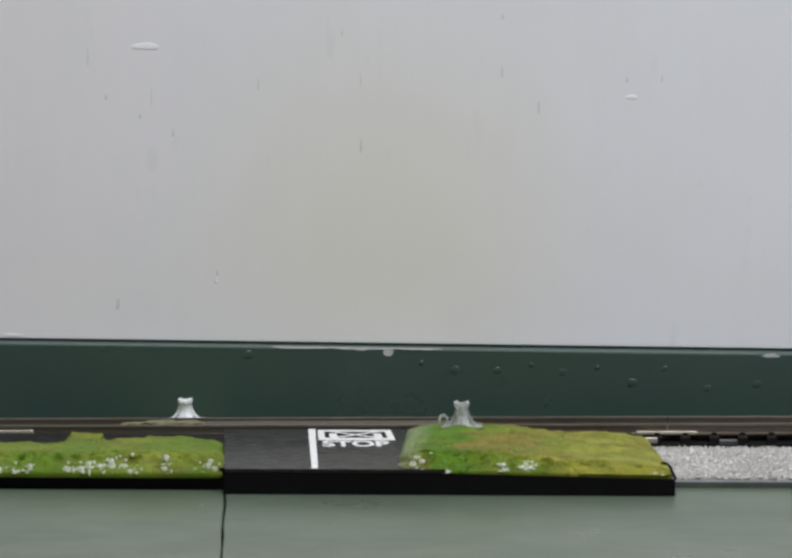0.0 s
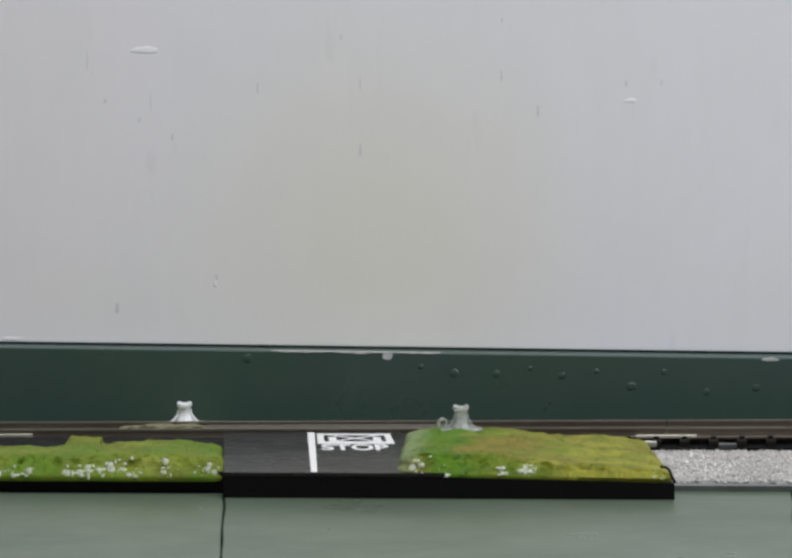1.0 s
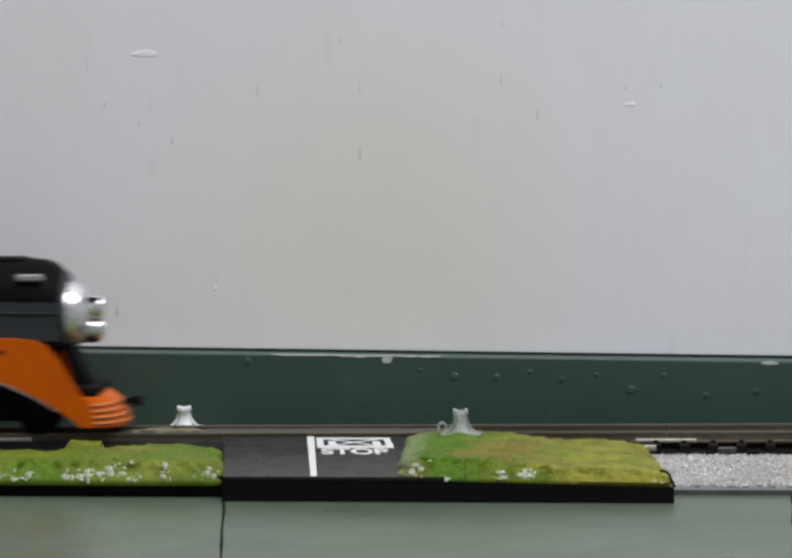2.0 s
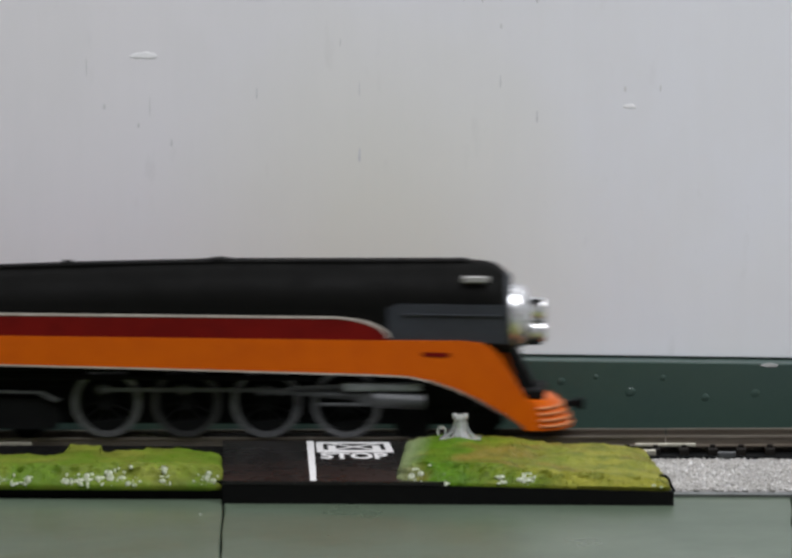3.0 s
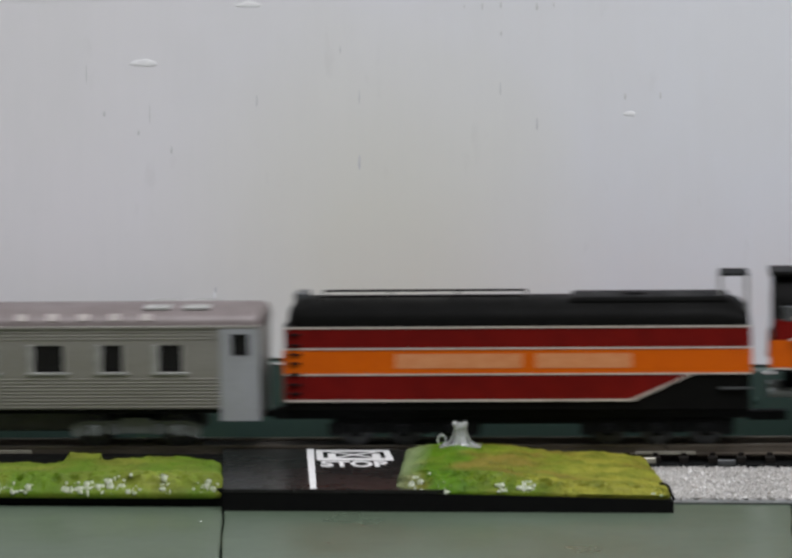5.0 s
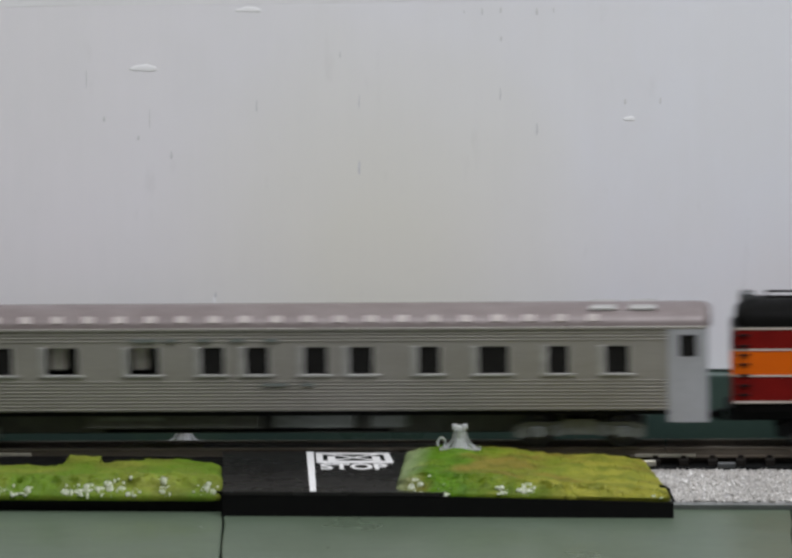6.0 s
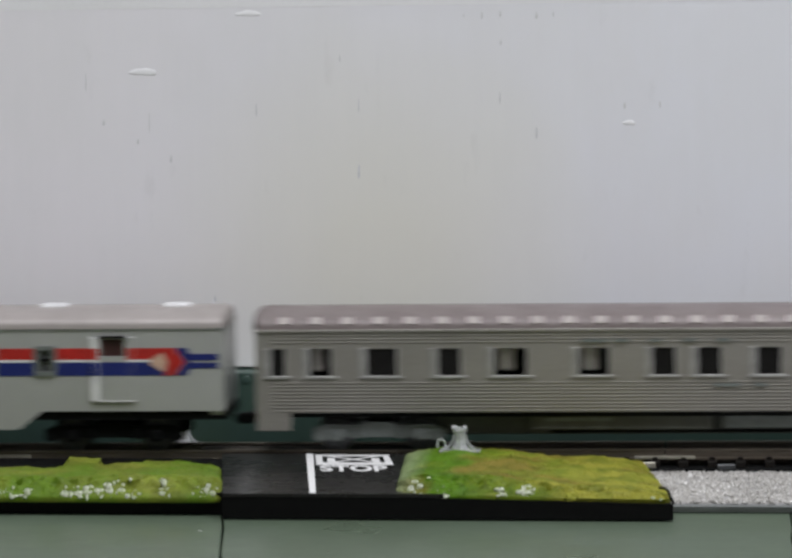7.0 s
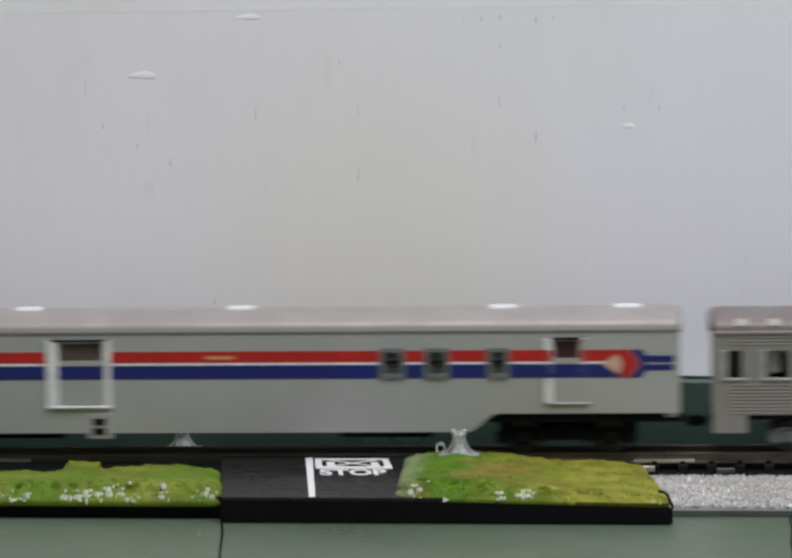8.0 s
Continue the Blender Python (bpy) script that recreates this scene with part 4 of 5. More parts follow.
def baggage_car():
    """Smooth silver baggage car with red, white and blue bands; x runs from -150 to 150."""
    c = tagged(new("baggage_car"), "silver baggage car with red, white and blue bands", "train coach", "train")
    half, at_start, mid = 150.0, -746.3, -745.1
    wins = [(-659.5, -652.2), (-680.0, -671.8), (-694.6, -686.3)]
    for s in (-1, 1):
        y0, y1 = sorted((s * 16.0, s * 17.0))
        holes = [(a - mid + 0.8, b - mid - 0.8, 26.8, 34.9) for a, b in wins] + [(-637.6 - mid, -629.4 - mid, 32.2, 37.9), (-800.7 - mid, -786.0 - mid, 32.0, 37.7)]
        side = part("side_wall", pierced(bmesh.new(), -half + 1.5, half - 1.5, 14.0, 41.2, holes, y0, y1), BAGGAGE, c)
        # lower skirt between the trucks, its ends cut to a slope
        bm = plate(bmesh.new(), [(-93, 14.0), (-88, 8.0), (80, 8.0), (88, 14.0)], *sorted((s * 16.0, s * 17.0)))
        part("skirt", bm, BAGGAGE, side)
        spans = []
        cuts = sorted([(a - mid, b - mid) for a, b in wins] + [(-638.6 - mid, -628.4 - mid), (-803 - mid, -783.9 - mid)])
        at = -half + 1.6
        for a, b in cuts:
            spans.append((at, a))
            at = b
        spans.append((at, -616.5 - mid))
        for nm, z0, z1, m in (("red_band", 31.1, 34.9, SRED), ("white_band", 30.3, 31.1, SWHITE), ("blue_band", 25.8, 30.3, SBLUE)):
            bm = bmesh.new()
            for a, b in spans:
                if b - a > 0.5:
                    box(bm, a, b, *sorted((s * 17.0, s * 17.14)), z0, z1)
            part(nm, bm, m, side, nm.replace("_", " ") + " painted along the side")
        # arrow shape and the twin bars at the end
        ax = -621.1 - mid
        yy = sorted((s * 17.02, s * 17.16))
        part("arrow_red", plate(bmesh.new(), [(ax, 31.1), (ax, 34.9), (ax + 8.2, 34.9), (ax + 11.4, 30.3), (ax + 8.2, 25.8), (ax + 4.6, 25.8), (ax + 6.0, 30.3)], *sorted((s * 17.02, s * 17.2))), SRED, side, "red arrow-shaped mark")
        part("arrow_white", plate(bmesh.new(), [(ax, 31.0), (ax + 4.2, 33.6), (ax + 5.9, 30.3), (ax + 4.2, 27.0), (ax, 29.6)], *sorted((s * 17.02, s * 17.3))), BLUSH, side, "pale arrow-shaped mark")
        part("arrow_blue", plate(bmesh.new(), [(ax + 8.6, 34.9), (ax + 12.2, 34.9), (ax + 13.4, 32.9), (ax + 13.4, 28.1), (ax + 12.2, 25.8), (ax + 8.6, 25.8), (ax + 11.8, 30.3)], *yy), SBLUE, side, "blue arrow-shaped mark")
        for z0, z1 in ((30.75, 32.9), (28.1, 30.0)):
            part("end_bar", boxbm(ax + 13.4, half - 3.4, *yy, z0, z1), SBLUE, side, "short blue bar")
        part("name_bar", boxbm(-752 - mid, -742.5 - mid, *sorted((s * 17.1, s * 17.2)), 32.2, 33.4), PEACH, side, "small pale unreadable lettering")
        for a, b in wins:
            bm = pierced(bmesh.new(), a - mid, b - mid, 25.9, 35.7, [(a - mid + 1.3, b - mid - 1.3, 27.3, 34.4)], *sorted((s * 17.0, s * 17.7)))
            part("window_frame", bm, TRUCK, side, "dark grey rounded window frame")
            part("pane", boxbm(a - mid + 0.8, b - mid - 0.8, *sorted((s * 16.4, s * 16.6)), 26.8, 34.9), STEEL, side)
            part("window_bar", boxbm(a - mid + 0.8, b - mid - 0.8, *sorted((s * 16.7, s * 17.3)), 30.6, 31.6), DARK, side)
        # narrow door
        d = part("door", pierced(bmesh.new(), -638.4 - mid, -628.6 - mid, 17.5, 38.6, [(-637.6 - mid, -629.4 - mid, 32.2, 37.9)], *sorted((s * 17.0, s * 17.35))), BAGGAGE, side)
        part("door_frame", boxbm(-640.6 - mid, -638.2 - mid, *sorted((s * 17.0, s * 17.9)), 17.3, 38.6, bev=0.2), SWHITE, d)
        part("door_frame", boxbm(-628.8 - mid, -626.4 - mid, *sorted((s * 17.0, s * 17.5)), 17.3, 38.6, bev=0.2), BAGGAGE, d)
        part("door_head", boxbm(-638.4 - mid, -628.6 - mid, *sorted((s * 17.0, s * 18.2)), 38.2, 39.0, bev=0.2), DARK, d)
        part("door_sill", boxbm(-640 - mid, -626 - mid, *sorted((s * 17.0, s * 17.8)), 16.9, 17.6, bev=0.2), FRAMEW, d)
        part("pane", boxbm(-637.6 - mid, -629.4 - mid, *sorted((s * 16.4, s * 16.6)), 32.2, 37.9), MAROON_PANE, d)
        for nm, z0, z1, m in (("red_band", 31.1, 34.9, SRED), ("white_band", 30.3, 31.1, SWHITE), ("blue_band", 25.8, 30.3, SBLUE)):
            bm = bmesh.new()
            box(bm, -640.5 - mid, -638.3 - mid, *sorted((s * 17.85, s * 17.95)), z0, z1)
            box(bm, -628.7 - mid, -626.5 - mid, *sorted((s * 17.45, s * 17.55)), z0, z1)
            if z1 < 31:
                box(bm, -638.2 - mid, -628.8 - mid, *sorted((s * 17.3, s * 17.42)), z0, z1)
            part(nm, bm, m, d)
        # wide door
        d = part("door", pierced(bmesh.new(), -801 - mid, -785.6 - mid, 17.6, 38.4, [(-800.4 - mid, -786.2 - mid, 31.6, 37.9)], *sorted((s * 16.95, s * 17.2))), BAGGAGE, side)
        part("pane", boxbm(-800.4 - mid, -786.2 - mid, *sorted((s * 16.4, s * 16.6)), 31.6, 37.9), BROWN_PANE, d)
        part("blue_band", boxbm(-801 - mid, -785.6 - mid, *sorted((s * 17.1, s * 17.3)), 25.8, 30.3), SBLUE, d)
        bm = bmesh.new()
        box(bm, -804.8 - mid, -801 - mid, *sorted((s * 17.0, s * 17.9)), 17.0, 38.6, bev=0.2)
        box(bm, -785.6 - mid, -783.4 - mid, *sorted((s * 17.0, s * 17.6)), 17.0, 38.6, bev=0.2)
        box(bm, -804.8 - mid, -783.4 - mid, *sorted((s * 17.0, s * 18.0)), 16.2, 17.1, bev=0.2)
        part("door_frame", bm, SWHITE, d, "pale raised door frame")
        part("door_head", boxbm(-803 - mid, -785 - mid, *sorted((s * 17.0, s * 18.1)), 38.4, 39.0, bev=0.1), DARK, d)
        st = part("step", boxbm(-791.4 - mid, -783.3 - mid, *sorted((s * 16.2, s * 17.3)), 6.0, 14.6, bev=0.3), BAGGAGE, side)
        for z in (7.4, 10.6):
            part("step_slot", boxbm(-789.6 - mid, -785.4 - mid, *sorted((s * 17.2, s * 17.5)), z, z + 2.3), DARK, st)
        part("eave_line", boxbm(-half + 1.5, half - 1.2, *sorted((s * 17.0, s * 17.35)), 40.9, 41.5), TRUCK, side)
    roof = smooth(part("roof", loft(bmesh.new(), [[(x, y * k, 41.3 + (z - 41.3) * k) for y, z in arch(17.4, 41.3, 47.2)] for x, k in ((-half, 0.72), (-half + 2, 0.9), (-half + 4, 0.985), (-half + 6, 1.0), (half - 4, 1.0), (half - 2.4, 0.985), (half - 1.5, 0.9), (half - 1.0, 0.7))]), BAGROOF, c, "pale silver roof"), 35)
    for x in (-813.1, -741.9, -654.9, -613.8):
        part("roof_vent", boxbm(x - mid - 4.5, x - mid + 4.5, -4, 4, 46.2, 48.0, bev=0.6, seg=2), SWHITE, roof, "small white roof vent")
    for x in (-half + 1.8, half - 1.8):
        part("end_wall", boxbm(min(x, x - 5 * math.copysign(1, x)), max(x, x - 5 * math.copysign(1, x)), -15.9, 15.9, 12, 41.4, bev=0.8, seg=2), BAGGAGE, c)
    part("floor_pan", boxbm(-half + 0.6, half - 0.6, -15.8, 15.8, 11.0, 14.2), DARK, c)
    # added near-black block in place of the shade inside the car
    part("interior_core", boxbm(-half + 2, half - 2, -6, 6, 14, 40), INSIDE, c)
    for a, b in ((-708, -678), (-825, -800)):
        part("underfloor_box", boxbm(a - mid, b - mid, -13, 13, 5.8, 11, bev=0.5), DARK, c)
    truck(c, -634 - mid, (-14, 14), 46, m=DARK)
    truck(c, -858 - mid, (-14, 14), 46, m=DARK)
    coupler(c, half, 1)
    coupler(c, -half, -1)
    return c, at_start


def tender():
    """Tender with black rounded top and bands of red and orange; x runs from -78 to 78."""
    c = tagged(new("tender"), "black locomotive tender with red and orange bands", "tender", "train")
    mid, half = -208.3, 78.3
    plan = [(half - 1, -14.5), (half - 2.5, -16), (-half + 5, -16), (-half + 3.6, -14.5), (-half + 2.8, -11), (-half + 2.8, 11), (-half + 3.6, 14.5), (-half + 5, 16), (half - 2.5, 16), (half - 1, 14.5)]
    body = part("body", loft(bmesh.new(), [[(x, y, z) for x, y in plan] for z in (12.5, 40.2)]), BLACK, c)
    sec = arch(16.2, 40.0, 48.5)
    rings = [[(x, y * k, 40 + (z - 40) * q) for y, z in sec] for x, k, q in ((-half + 4.2, 0.68, 0.6), (-half + 6.5, 0.92, 0.88), (-half + 10, 1.0, 1.0), (half - 10, 1.0, 1.0), (half - 5, 1.0, 0.86), (half - 1.5, 0.96, 0.5))]
    smooth(part("rounded_top", loft(bmesh.new(), rings), BLACK, c), 35)
    part("coal_cover", boxbm(-190 - mid, half - 8, -11.5, 11.5, 46.0, 48.9, bev=1.2, seg=2), BLACK, c)
    part("hatch", boxbm(-172 - mid, -165 - mid, -4, 4, 48.6, 49.6, bev=0.4), BLACK, c)
    part("hatch", boxbm(-281 - mid, -276 - mid, -5, 5, 46, 50.3, bev=0.6), STEEL, c)
    bm = bmesh.new()
    for y in (-9, 9):
        rod(bm, (-272 - mid, y, 49.3), (-205 - mid, y, 49.3), 0.4, 8)
        for x in (-272, -250, -228, -205):
            rod(bm, (x - mid, y, 46), (x - mid, y, 49.3), 0.35, 6)
    part("deck_rail", bm, BLACK, c)
    for s in (-1, 1):
        def band(nm, outline, m, d, lab):
            part(nm, plate(bmesh.new(), outline, *sorted((s * 16.0, s * (16.0 + d)))), m, body, lab)

        X0, X1 = -half + 3.4, half - 0.8
        band("red_band", [(X0, 32.8), (X1, 32.8), (X1, 39.5), (X0, 39.5)], RED, 0.5, "deep red band")
        band("orange_band", [(X0 - 0.6, 24.2), (X1 + 0.3, 24.2), (X1 + 0.3, 32.6), (X0 - 0.6, 32.6)], ORANGE, 0.55, "orange band")
        band("lower_red_band", [(X0 - 0.4, 15.4), (-169.4 - mid, 15.4), (-150.4 - mid, 24.0), (X0 - 0.4, 24.0)], RED, 0.5, "deep red lower band")
        for z, xb in ((39.6, X1), (32.7, X1), (24.2, X1)):
            band("pale_line", [(X0, z - 0.28), (xb, z - 0.28), (xb, z + 0.28), (X0, z + 0.28)], STRIPE, 0.75, "thin pale line")
        band("pale_line", [(X0, 15.2), (-169.2 - mid, 15.2), (-149.7 - mid, 24.0), (-150.8 - mid, 24.0), (-169.8 - mid, 15.9), (X0, 15.9)], STRIPE, 0.75, "thin pale line")
        for a, b in ((-246.8, -205.3), (-200.8, -169.5)):
            band("lettering_bar", [(a - mid, 26.2), (b - mid, 26.2), (b - mid, 31.0), (a - mid, 31.0)], PEACH, 0.62, "faded pale lettering bar")
        band("grab_bar", [(-141 - mid, 19.0), (-131 - mid, 19.0), (-131 - mid, 19.7), (-141 - mid, 19.7)], STEEL, 1.2, "grey grab bar")
        bm = bmesh.new()
        for z in (18, 21, 24.5, 28, 31, 34, 37.5):
            rod(bm, (-half + 4.6, s * 16.9, z), (-half + 8.6, s * 16.9, z), 0.4, 6)
        part("ladder", bm, DARK, body)
    bm = bmesh.new()
    for y in (-9, 9):
        rod(bm, (-140.5 - mid, y, 46), (-140.5 - mid, y, 55.4), 0.5, 8)
        rod(bm, (-131.8 - mid, y, 38), (-131.8 - mid, y, 55.4), 0.5, 8)
    rod(bm, (-131.8 - mid, -9, 55.2), (-131.8 - mid, 9, 55.2), 0.5, 8)
    part("handrail_frame", bm, FRAMEW, c, "pale wire handrail frame")
    part("rail_cap", boxbm(-140.6 - mid, -131.6 - mid, -9.6, 9.6, 55.3, 56.1, bev=0.2), DARK, c)
    part("underframe", boxbm(-half + 1, half - 1, -13.8, 13.8, 9.2, 13.4, bev=0.3), DARK, c)
    part("water_leg", boxbm(-60, 72, -12, 12, 7.2, 10, bev=0.3), DARK, c)
    part("drawbar", boxbm(half - 2, half + 11, -3, 3, 7, 10, bev=0.3), DARK, c)
    for x in (-244.5, -161.5):
        truck(c, x - mid, (-16, 0, 16), 50, r=5.0, m=DARK)
    return c, mid


def locomotive():
    """Streamlined steam engine in black, red and orange; x as on the track at 3.5 s."""
    c = tagged(new("steam_locomotive"), "streamlined black steam locomotive with red and orange skirts", "locomotive", "train")
    # casing: rounded black top from cab to nose
    def section(zt, half, z0=34.0):
        pts = [(-half, z0)]
        for i in range(17):
            a = math.pi * i / 16
            pts.append((-half * math.cos(a), zt - half * 0.95 + half * 0.95 * math.sin(a)))
        return pts + [(half, z0)]

    prof = [(-123.5, 56.2, 15.6), (-113, 56.2, 15.6), (-112.6, 55.5, 15.5), (-85, 55.5, 15.4), (-60, 56.3, 15.0), (-35, 57.3, 15.0), (-10, 57.9, 15.0), (30, 57.8, 15.0), (56, 58.0, 15.0), (74, 58.1, 14.9), (78, 57.6, 14.7), (81, 56.4, 14.3), (83.2, 54.4, 13.8), (84.6, 51.2, 13.0)]
    casing = smooth(part("boiler_casing", loft(bmesh.new(), [[(x, y, z) for y, z in section(zt, h)] for x, zt, h in prof]), BLACK, c), 38)
    part("skyline_cover", loft(bmesh.new(), [[(x, -w, z - 3), (x, -w, z - 0.5), (x, -w + 1, z), (x, w - 1, z), (x, w, z - 0.5), (x, w, z - 3)] for x, z, w in ((-100, 56.0, 3), (-60, 57.3, 4), (-10, 58.4, 4.5), (70, 58.5, 4.5), (76, 56.6, 4))]), BLACK, casing)
    for x, r, h in ((-63, 1.6, 58.2), (-12, 4.4, 59.0)):
        part("dome", lathe(bmesh.new(), [(r, 56), (r, h - 0.5), (r * 0.7, h - 0.1), (0.1, h)], at=(x, 0, 0)), BLACK, casing)
    part("cab_roof", boxbm(-124.5, -115, -11, 11, 54.9, 56.7, bev=0.7, seg=2), BLACK, c)
    part("inner_frame", boxbm(-120, 80, -6.3, 6.3, 16.0, 40, bev=0.5), DARK, c)
    part("frame_plate", plate(bmesh.new(), [(-112, 4), (82, 4), (82, 17), (-112, 17)], -5.8, 5.8), DARK, c)
    part("cab_floor", boxbm(-124, -90, -15.2, 15.2, 24.4, 36, bev=0.3), DARK, c)
    part("boiler_belly", boxbm(-92, 44, -13, 13, 22, 36, bev=0.6), DARK, c)
    # smokebox: dark grey sides and the bright front
    for s in (-1, 1):
        part("smokebox_panel", plate(bmesh.new(), [(45.0, 32.8), (84.3, 32.0), (84.3, 44.6), (48.6, 45.0), (45.0, 43.6)], *sorted((s * 15.0, s * 15.8))), GREY_SB, c, "dark grey smokebox side panel")
        part("handrail", rod(bmesh.new(), (50, s * 16.1, 41.6), (83, s * 16.1, 41.2), 0.3, 6), GREY_SB, c)
        part("number_lamp", boxbm(69.6, 78.3, *sorted((s * 13.2, s * 14.8)), 51.8, 54.0, bev=0.4), FRAMEW, c, "pale number board lamp")
    part("smokebox_ring", lathe(bmesh.new(), [(13.2, 74), (13.4, 84), (12.4, 85), (10, 85.1)], at=(0, 0, 40.6), seg=32, axis="x"), GREY_SB, c)
    front = smooth(part("smokebox_front", lathe(bmesh.new(), [(11.0, 83), (10.8, 87.5), (9.4, 90.2), (6.0, 91.8), (0.2, 92.4)], at=(0, 0, 39.5), seg=32, axis="x"), SILVER, c, "bright silver domed smokebox front"), 40)
    for z, r in ((41.6, 4.0), (34.4, 3.6)):
        smooth(part("headlight", lathe(bmesh.new(), [(r * 0.8, 86), (r, 90), (r, 95.6), (r * 0.9, 96.3), (r * 0.7, 95.6), (0.1, 95.0)], at=(0, 0, z), seg=24, axis="x"), SILVER, front, "silver headlight housing"), 40)
        part("lens", lathe(bmesh.new(), [(r * 0.7, 95.3), (r * 0.65, 96.1), (0.1, 96.4)], at=(0, 0, z), seg=20, axis="x"), FRAMEW, front)
    part("headlight_hood", boxbm(89.5, 95.4, -4.4, 4.4, 44.4, 45.2, bev=0.2), DARK, front)
    part("headlight_hood", boxbm(89.5, 95.0, -4.0, 4.0, 30.2, 31.0, bev=0.2), DARK, front)
    # painted side bands
    for s in (-1, 1):
        def band(nm, outline, m, y0, y1, lab=""):
            return part(nm, plate(bmesh.new(), outline, *sorted((s * y0, s * y1))), m, c, lab)

        curve = [(24 + 21.5 * math.sin(radians(a)), 34.2 + 7.2 * math.cos(radians(a))) for a in (0, 15, 30, 45, 60, 75, 88)]
        curve = [(x - 0.0, z) for x, z in curve]
        band("red_band", [(-123.0, 34.6), (-123.0, 42.2), *curve, (45.5, 33.4)], RED, 15.2, 16.4, "deep red band along the boiler")
        up = [(-117, 42.9), (24, 41.5), *[(x + 0.25, z + 0.25) for x, z in curve[1:]]]
        dn = [(-117, 42.2), (24, 40.9), *[(x - 0.25, z - 0.3) for x, z in curve[1:]]]
        band("pale_line", up + dn[::-1], STRIPE, 15.3, 16.6, "thin pale line")
        # orange skirt, sweeping down to the pilot
        top = [(-124.5, 34.8), (-89, 34.6), (43, 33.1), (70, 33.0), (76, 32.3), (79, 30.8), (82.5, 27.0), (86.5, 20.5), (90.3, 14.5)]
        bot = [(-124.9, 26.0), (-38.7, 24.1), (40, 22.0), (51, 21.5), (59, 20.0), (67, 17.4), (75, 13.7), (83, 9.2), (88, 5.6), (91, 3.2)]
        band("skirt", top + [(93, 12.0), (93.5, 3.6)] + bot[::-1], ORANGE, 15.6, 16.8, "orange side skirt sweeping down to the pilot")
        lo = [(x, z + 0.5 * min(1.0, (90 - x) / 40)) for x, z in bot[:-2]]
        band("pale_line", bot[:-2] + lo[::-1], STRIPE, 15.7, 17.05, "thin pale line")
        band("skirt_slot", [(56.5, 28.5), (65.5, 28.3), (65.5, 29.7), (56.5, 29.9)], RED, 16.6, 17.0, "dark slot in the skirt")
        # cab: window, step box, rear sheet
        # the cab window is a solid plate painted with the cab's inner shade
        w = band("cab_window", [(-111.8, 38.2), (-103.6, 38.2), (-103.6, 45.3), (-111.8, 45.3)], INSIDE, 15.4, 16.75, "dark cab window")
        part("window_head", boxbm(-111.4, -103.8, *sorted((s * 16.4, s * 17.2)), 45.2, 46.2, bev=0.2), FRAMEW, w)
        part("rear_window", boxbm(-120.6, -116.4, *sorted((s * 15.4, s * 16.5)), 41.5, 46.5, bev=0.2), STEEL, w)
        bm = loft(bmesh.new(), [[(x, s * 16.6, za), (x, s * 18.2, za + 0.5), (x, s * 18.2, zb), (x, s * 16.6, zb)] for x, za, zb in ((-114.8, 30.0, 35.6), (-96.5, 30.0, 35.4), (-93.6, 33.0, 35.2))])
        part("step_box", bm, ORANGE, c)
        part("step_edge", boxbm(-118, -94, *sorted((s * 16.8, s * 18.3)), 35.3, 36.0, bev=0.15), STRIPE, c, "pale edge of the step box")
        # cylinders, crosshead guides, trailing truck
        cyl = part("cylinder", rod(bmesh.new(), (40, s * 13.6, 13.2), (57, s * 13.6, 12.6), 2.7, 20), STEEL, c)
        part("valve_chest", boxbm(30, 56, *sorted((s * 11, s * 15.4)), 16.0, 18.8, bev=0.6), TRUCK, c)
        part("crosshead_guide", boxbm(22, 41, *sorted((s * 13.0, s * 14.2)), 14.4, 15.4, bev=0.2), STEEL, c)
        part("crosshead_guide", boxbm(22, 41, *sorted((s * 13.0, s * 14.2)), 11.0, 12.0, bev=0.2), STEEL, c)
        part("valve_link", plate(bmesh.new(), [(8, 15.2), (13, 17.6), (38, 18.4), (38, 17.6), (14, 16.6), (9, 14.2)], *sorted((s * 13.2, s * 13.9))), STEEL, c)
        bm = plate(bmesh.new(), [(-106, 15.4), (-100, 16.2), (-70, 15.6), (-64, 12.8), (-66, 12.0), (-71, 14.8), (-100, 15.3), (-106, 14.6)], *sorted((s * 12.4, s * 13.6)))
        part("trailing_truck_bar", bm, STEEL, c, "grey bar over the trailing truck")
        bm = plate(bmesh.new(), [(-104, 3.4), (-100, 2.8), (-66, 2.8), (-64, 6), (-66, 13), (-102, 13.6), (-107, 10)], *sorted((s * 11.0, s * 12.2)))
        part("trailing_truck_frame", bm, DARK, c)
        bm = bmesh.new()
        rod(bm, (-125, s * 10, 17), (-112, s * 10, 17), 1.6, 10)
        rod(bm, (-118, s * 10, 17), (-108, s * 10, 11), 1.2, 10)
        part("injector_pipe", bm, TRUCK, c)
        part("under_pipe", rod(bmesh.new(), (-88, s * 12, 20.4), (20, s * 12, 20.0), 0.9, 10), DARK, c)
    # rounded pilot between the skirts
    bm = bmesh.new()
    rings = []
    for z, xf in ((3.2, 105.0), (6.0, 104.2), (9.0, 102.6), (12.2, 100.4), (13.2, 98.6)):
        ring = []
        for i in range(13):
            a = math.pi * (i / 12 - 0.5)
            ring.append((90 + (xf - 90) * math.cos(a) ** 0.8 if abs(math.cos(a)) > 1e-6 else 90, 16.2 * math.sin(a), z))
        rings.append(ring)
    pilot = smooth(part("pilot", loft(bm, rings), ORANGE, c, "orange rounded pilot"), 30)
    for z, xf in ((4.6, 104.9), (6.6, 104.3), (8.6, 103.1), (10.6, 101.9)):
        bm = bmesh.new()
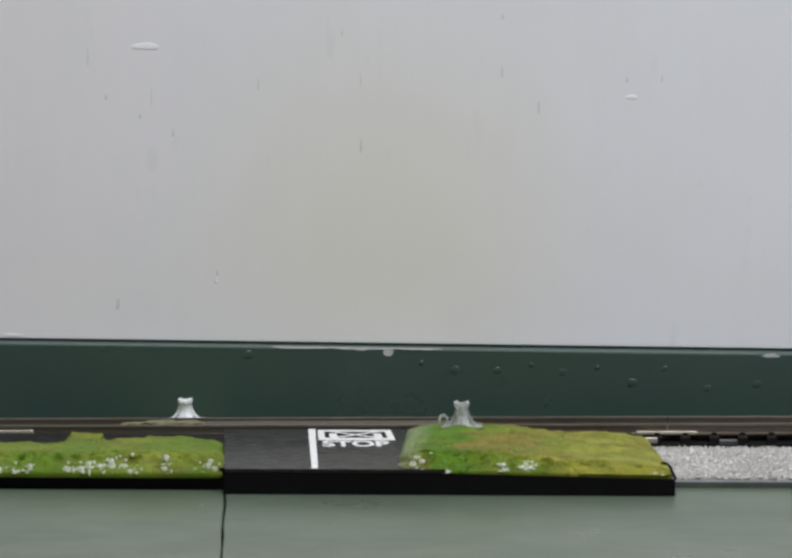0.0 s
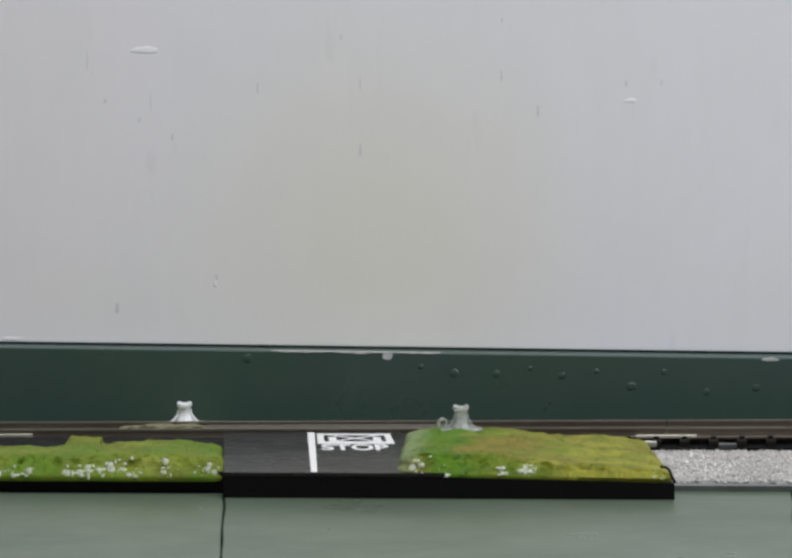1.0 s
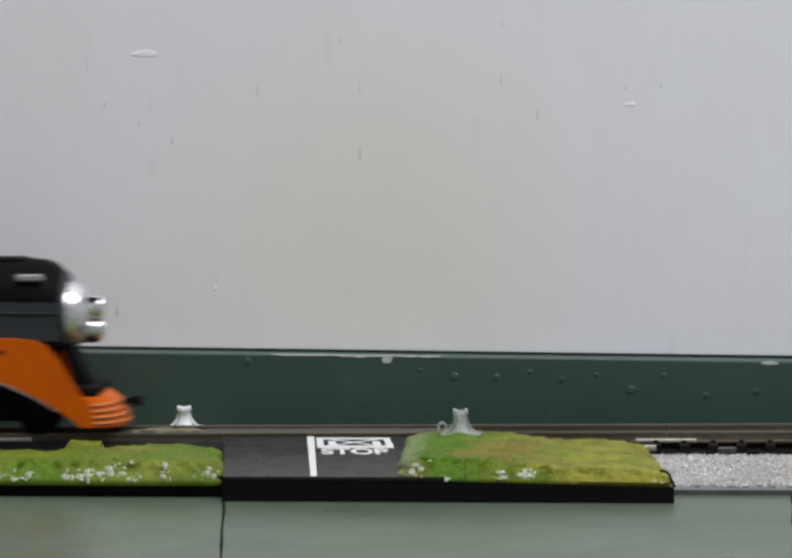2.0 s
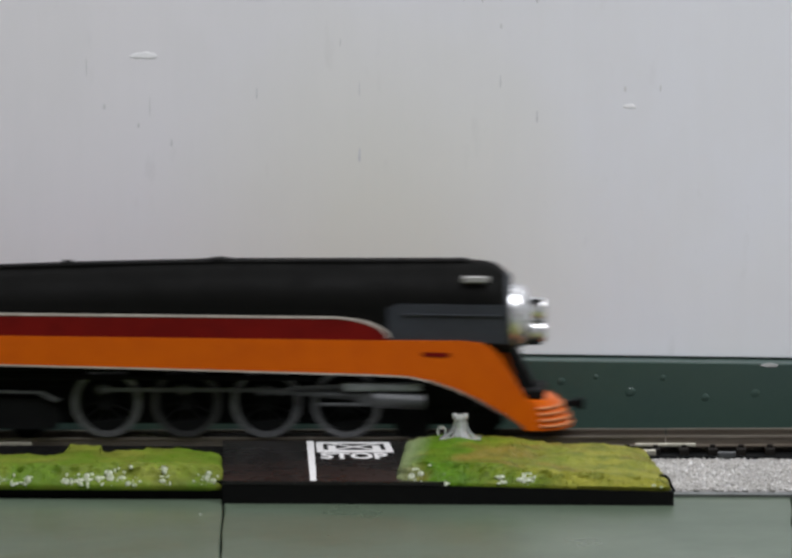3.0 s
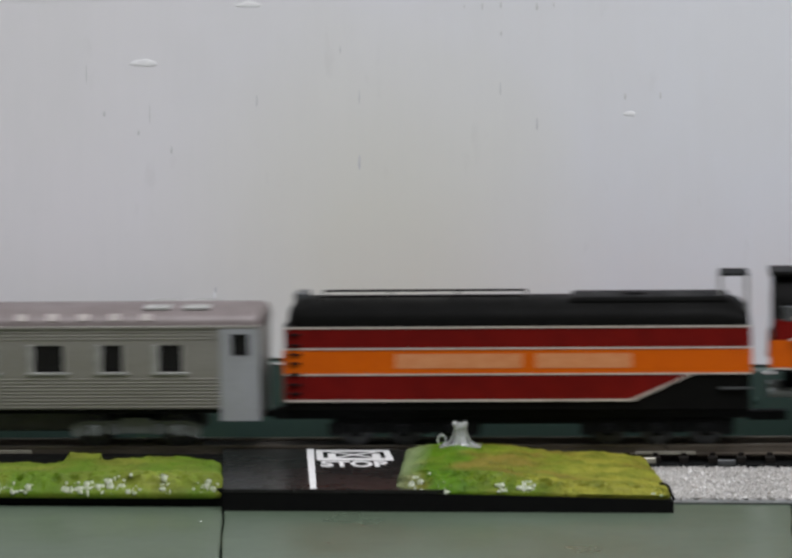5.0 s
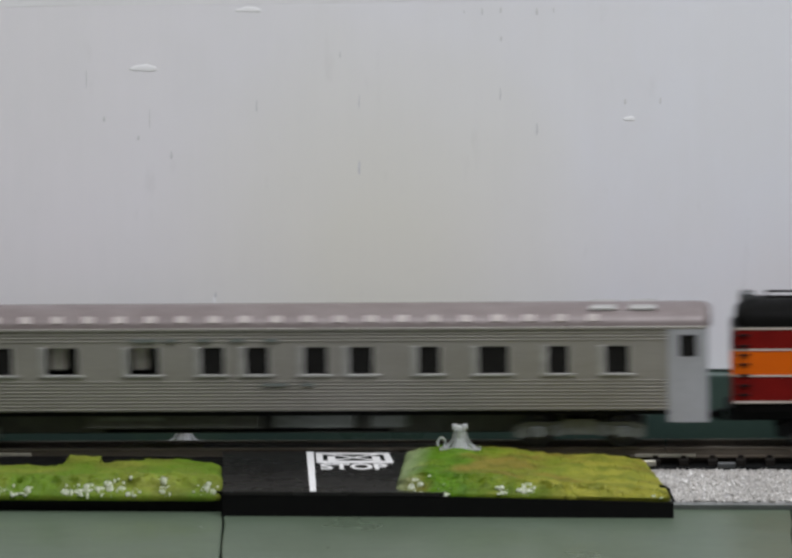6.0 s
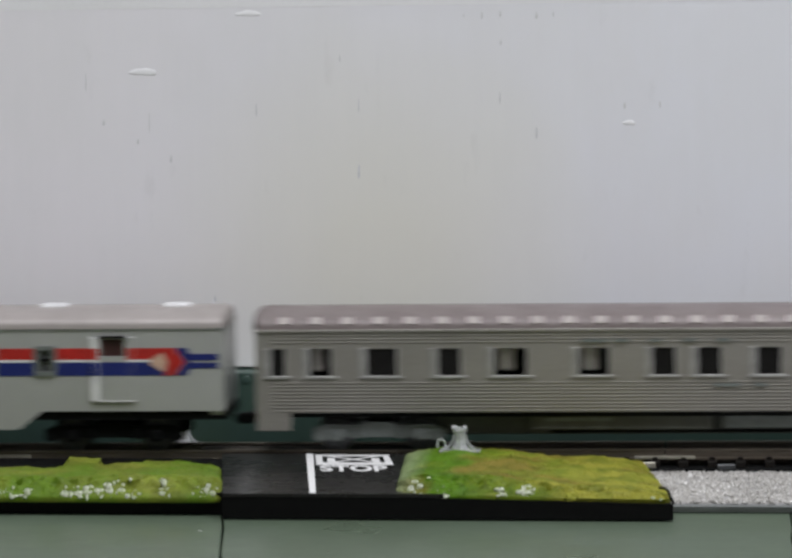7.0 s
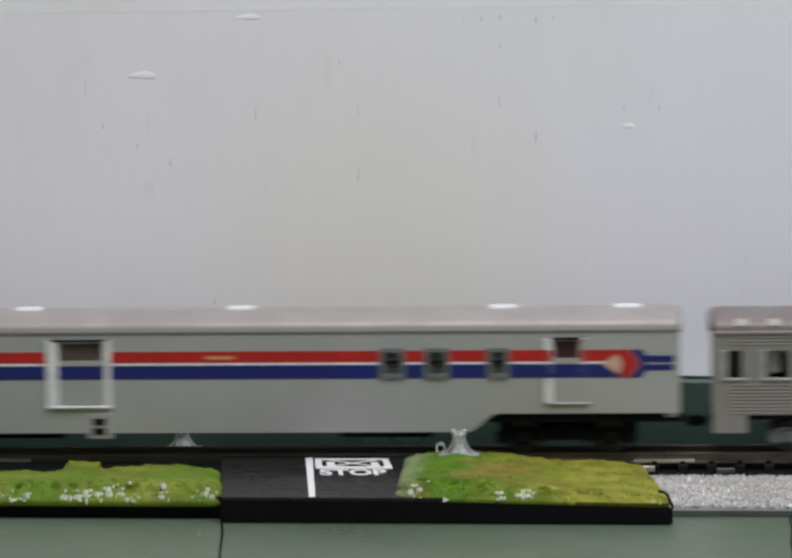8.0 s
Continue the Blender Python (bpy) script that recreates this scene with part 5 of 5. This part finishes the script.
        arc = [(90 + (xf - 90) * math.cos(math.pi * (i / 12 - 0.5)) ** 0.8, 16.4 * math.sin(math.pi * (i / 12 - 0.5)), z) for i in range(1, 12)]
        for p, q in zip(arc, arc[1:]):
            rod(bm, p, q, 0.42, 6)
        part("pilot_bar", bm, PEACH, pilot, "pale pilot bar")
    part("buffer_deck", boxbm(82, 96, -13, 13, 13.2, 16.4, bev=0.6), DARK, c)
    part("nose_brace", plate(bmesh.new(), [(83, 30), (86, 30), (92.5, 17), (88, 15)], -6, 6), DARK, c)
    coupler(c, 102.5, 1, 10.4)
    # pilot truck, drivers, trailing wheels
    part("pilot_truck_frame", boxbm(48, 80, -6, 6, 4, 10, bev=0.6), DARK, c)
    for x in (52.5, 75):
        wheelset(c, x, 5.4, "pilot_wheel", DARK)
    for x in (-96, -76):
        wheelset(c, x, 6.0 if x < -80 else 5.2, "trailing_wheel", DARK)
    R = 11.5
    for x in (-49.0, -22.4, 4.2, 30.8):
        d = new("driving_wheel")
        d.parent = c
        d.location = (x * MM, 0, R * MM)
        for s in (-1, 1):
            ring = ring_y(bmesh.new(), 0, 0, *sorted((s * 7.6, s * 10.3)), R, R - 1.9)
            part("tyre", ring, TYRE_DIM if x == -22.4 else TYRE, d, "grey steel tyre")
            bm = ring_y(bmesh.new(), 0, 0, *sorted((s * 7.9, s * 9.5)), R - 1.8, R - 2.5)
            rod(bm, (0, s * 7.6, 0), (0, s * 10.4, 0), 2.6, 18)
            for k in range(12):
                a = 2 * math.pi * k / 12
                rod(bm, (2.2 * math.cos(a), s * 8.7, 2.2 * math.sin(a)), ((R - 2.2) * math.cos(a), s * 8.7, (R - 2.2) * math.sin(a)), 0.62, 6, 0.45)
            plate(bm, [((R - 2.4) * math.sin(radians(b)), -(R - 2.4) * math.cos(radians(b))) for b in range(-50, 51, 10)], *sorted((s * 8.0, s * 9.6)))
            part("spokes", bm, DARK, d)
            part("crank_pin", rod(bmesh.new(), (0, s * 9, 4.6), (0, s * 12.6, 4.6), 1.0, 12), STEEL, d)
        part("axle", rod(bmesh.new(), (0, -8, 0), (0, 8, 0), 1.4, 12), DARK, d)
        WHEELS.append((d, x, R))
    for s in (-1, 1):
        bm = bmesh.new()
        xs = (-49.0, -22.4, 4.2, 30.8)
        for a, b in zip(xs, xs[1:]):
            box(bm, a + 1, b - 1, *sorted((s * 11.0, s * 11.9)), -0.75, 0.75, bev=0.15)
        for x in xs:
            rod(bm, (x, s * 10.8, 0), (x, s * 12.1, 0), 1.7, 16)
        RODS.append(("side", part("side_rod", bm, STEEL, c, "grey steel side rod")))
        bm = boxbm(0, 34, *sorted((s * 12.3, s * 13.1)), -0.7, 0.7, bev=0.15)
        rod(bm, (0, s * 12.2, 0), (0, s * 13.3, 0), 1.7, 16)
        rod(bm, (34, s * 12.2, 0), (34, s * 13.3, 0), 1.3, 16)
        RODS.append(("main", part("main_rod", bm, STEEL, c, "grey steel main rod")))
        RODS.append(("cross", part("crosshead", boxbm(-2.6, 2.6, *sorted((s * 12.8, s * 14.4)), -2.2, 2.2, bev=0.3), STEEL, c)))
    for ob in c.children:
        if ob.name.split(".")[0] in ("red_band", "pale_line", "skirt_slot", "cab_window", "step_box", "step_edge"):
            ob.location.z -= 0.6 * MM
    return c, 0.0


VEHICLES = [locomotive(), tender(), coach(0), baggage_car()]

# the module and what stands on it yields by this much under the weight (seconds, millimetres)
SAG = [(0.0, 0.0), (1.5, 0.0), (2.4, -0.45), (3.0, -0.95), (3.5, -1.1), (4.0, -1.4), (4.5, -1.45), (5.2, -1.0), (6.0, -0.35), (6.5, 0.3), (7.0, 0.3), (7.5, 0.25), (8.0, 0.15)]


def motions():
    for thing in MODULE:
        at = thing.location.copy()
        walk(thing, [(t, pose(at.x, at.y, at.z + z * MM)) for t, z in SAG])
    for k, (thing, mid) in enumerate(VEHICLES):
        rows = []
        for t, z in SAG:
            pitch = 0.0 if k else 0.35 if t < 3.2 else 0.30 if t < 3.7 else 0.10 if t < 4.2 else 0.05
            rows.append((t, pose(mid * MM + travel(t), 0, RAILTOP + z * MM, 0, pitch, 0)))
        walk(thing, rows)
    for w, x, r in WHEELS:
        step = 0.1 if r > 9 else 1 / 30
        n = round(8.0 / step)
        walk(w, [(i * step, pose(x * MM, 0, r * MM, 0, math.degrees(travel(i * step) / (r * MM)), 0)) for i in range(n + 1)])
    R, crank = 11.5, 4.6
    for kind, ob in RODS:
        rows = []
        for i in range(121):
            t = i / 15
            a = travel(t) / (R * MM)
            px, pz = crank * math.sin(a), R + crank * math.cos(a)
            beam = math.asin((13.2 - pz) / 34.0)
            if kind == "side":
                m = pose(px * MM, 0, pz * MM)
            elif kind == "main":
                m = pose((4.2 + px) * MM, 0, pz * MM, 0, -math.degrees(beam), 0)
            else:
                m = pose((4.2 + px + 34.0 * math.cos(beam)) * MM, 0, 13.2 * MM)
            rows.append((t, m))
        walk(ob, rows)


motions()
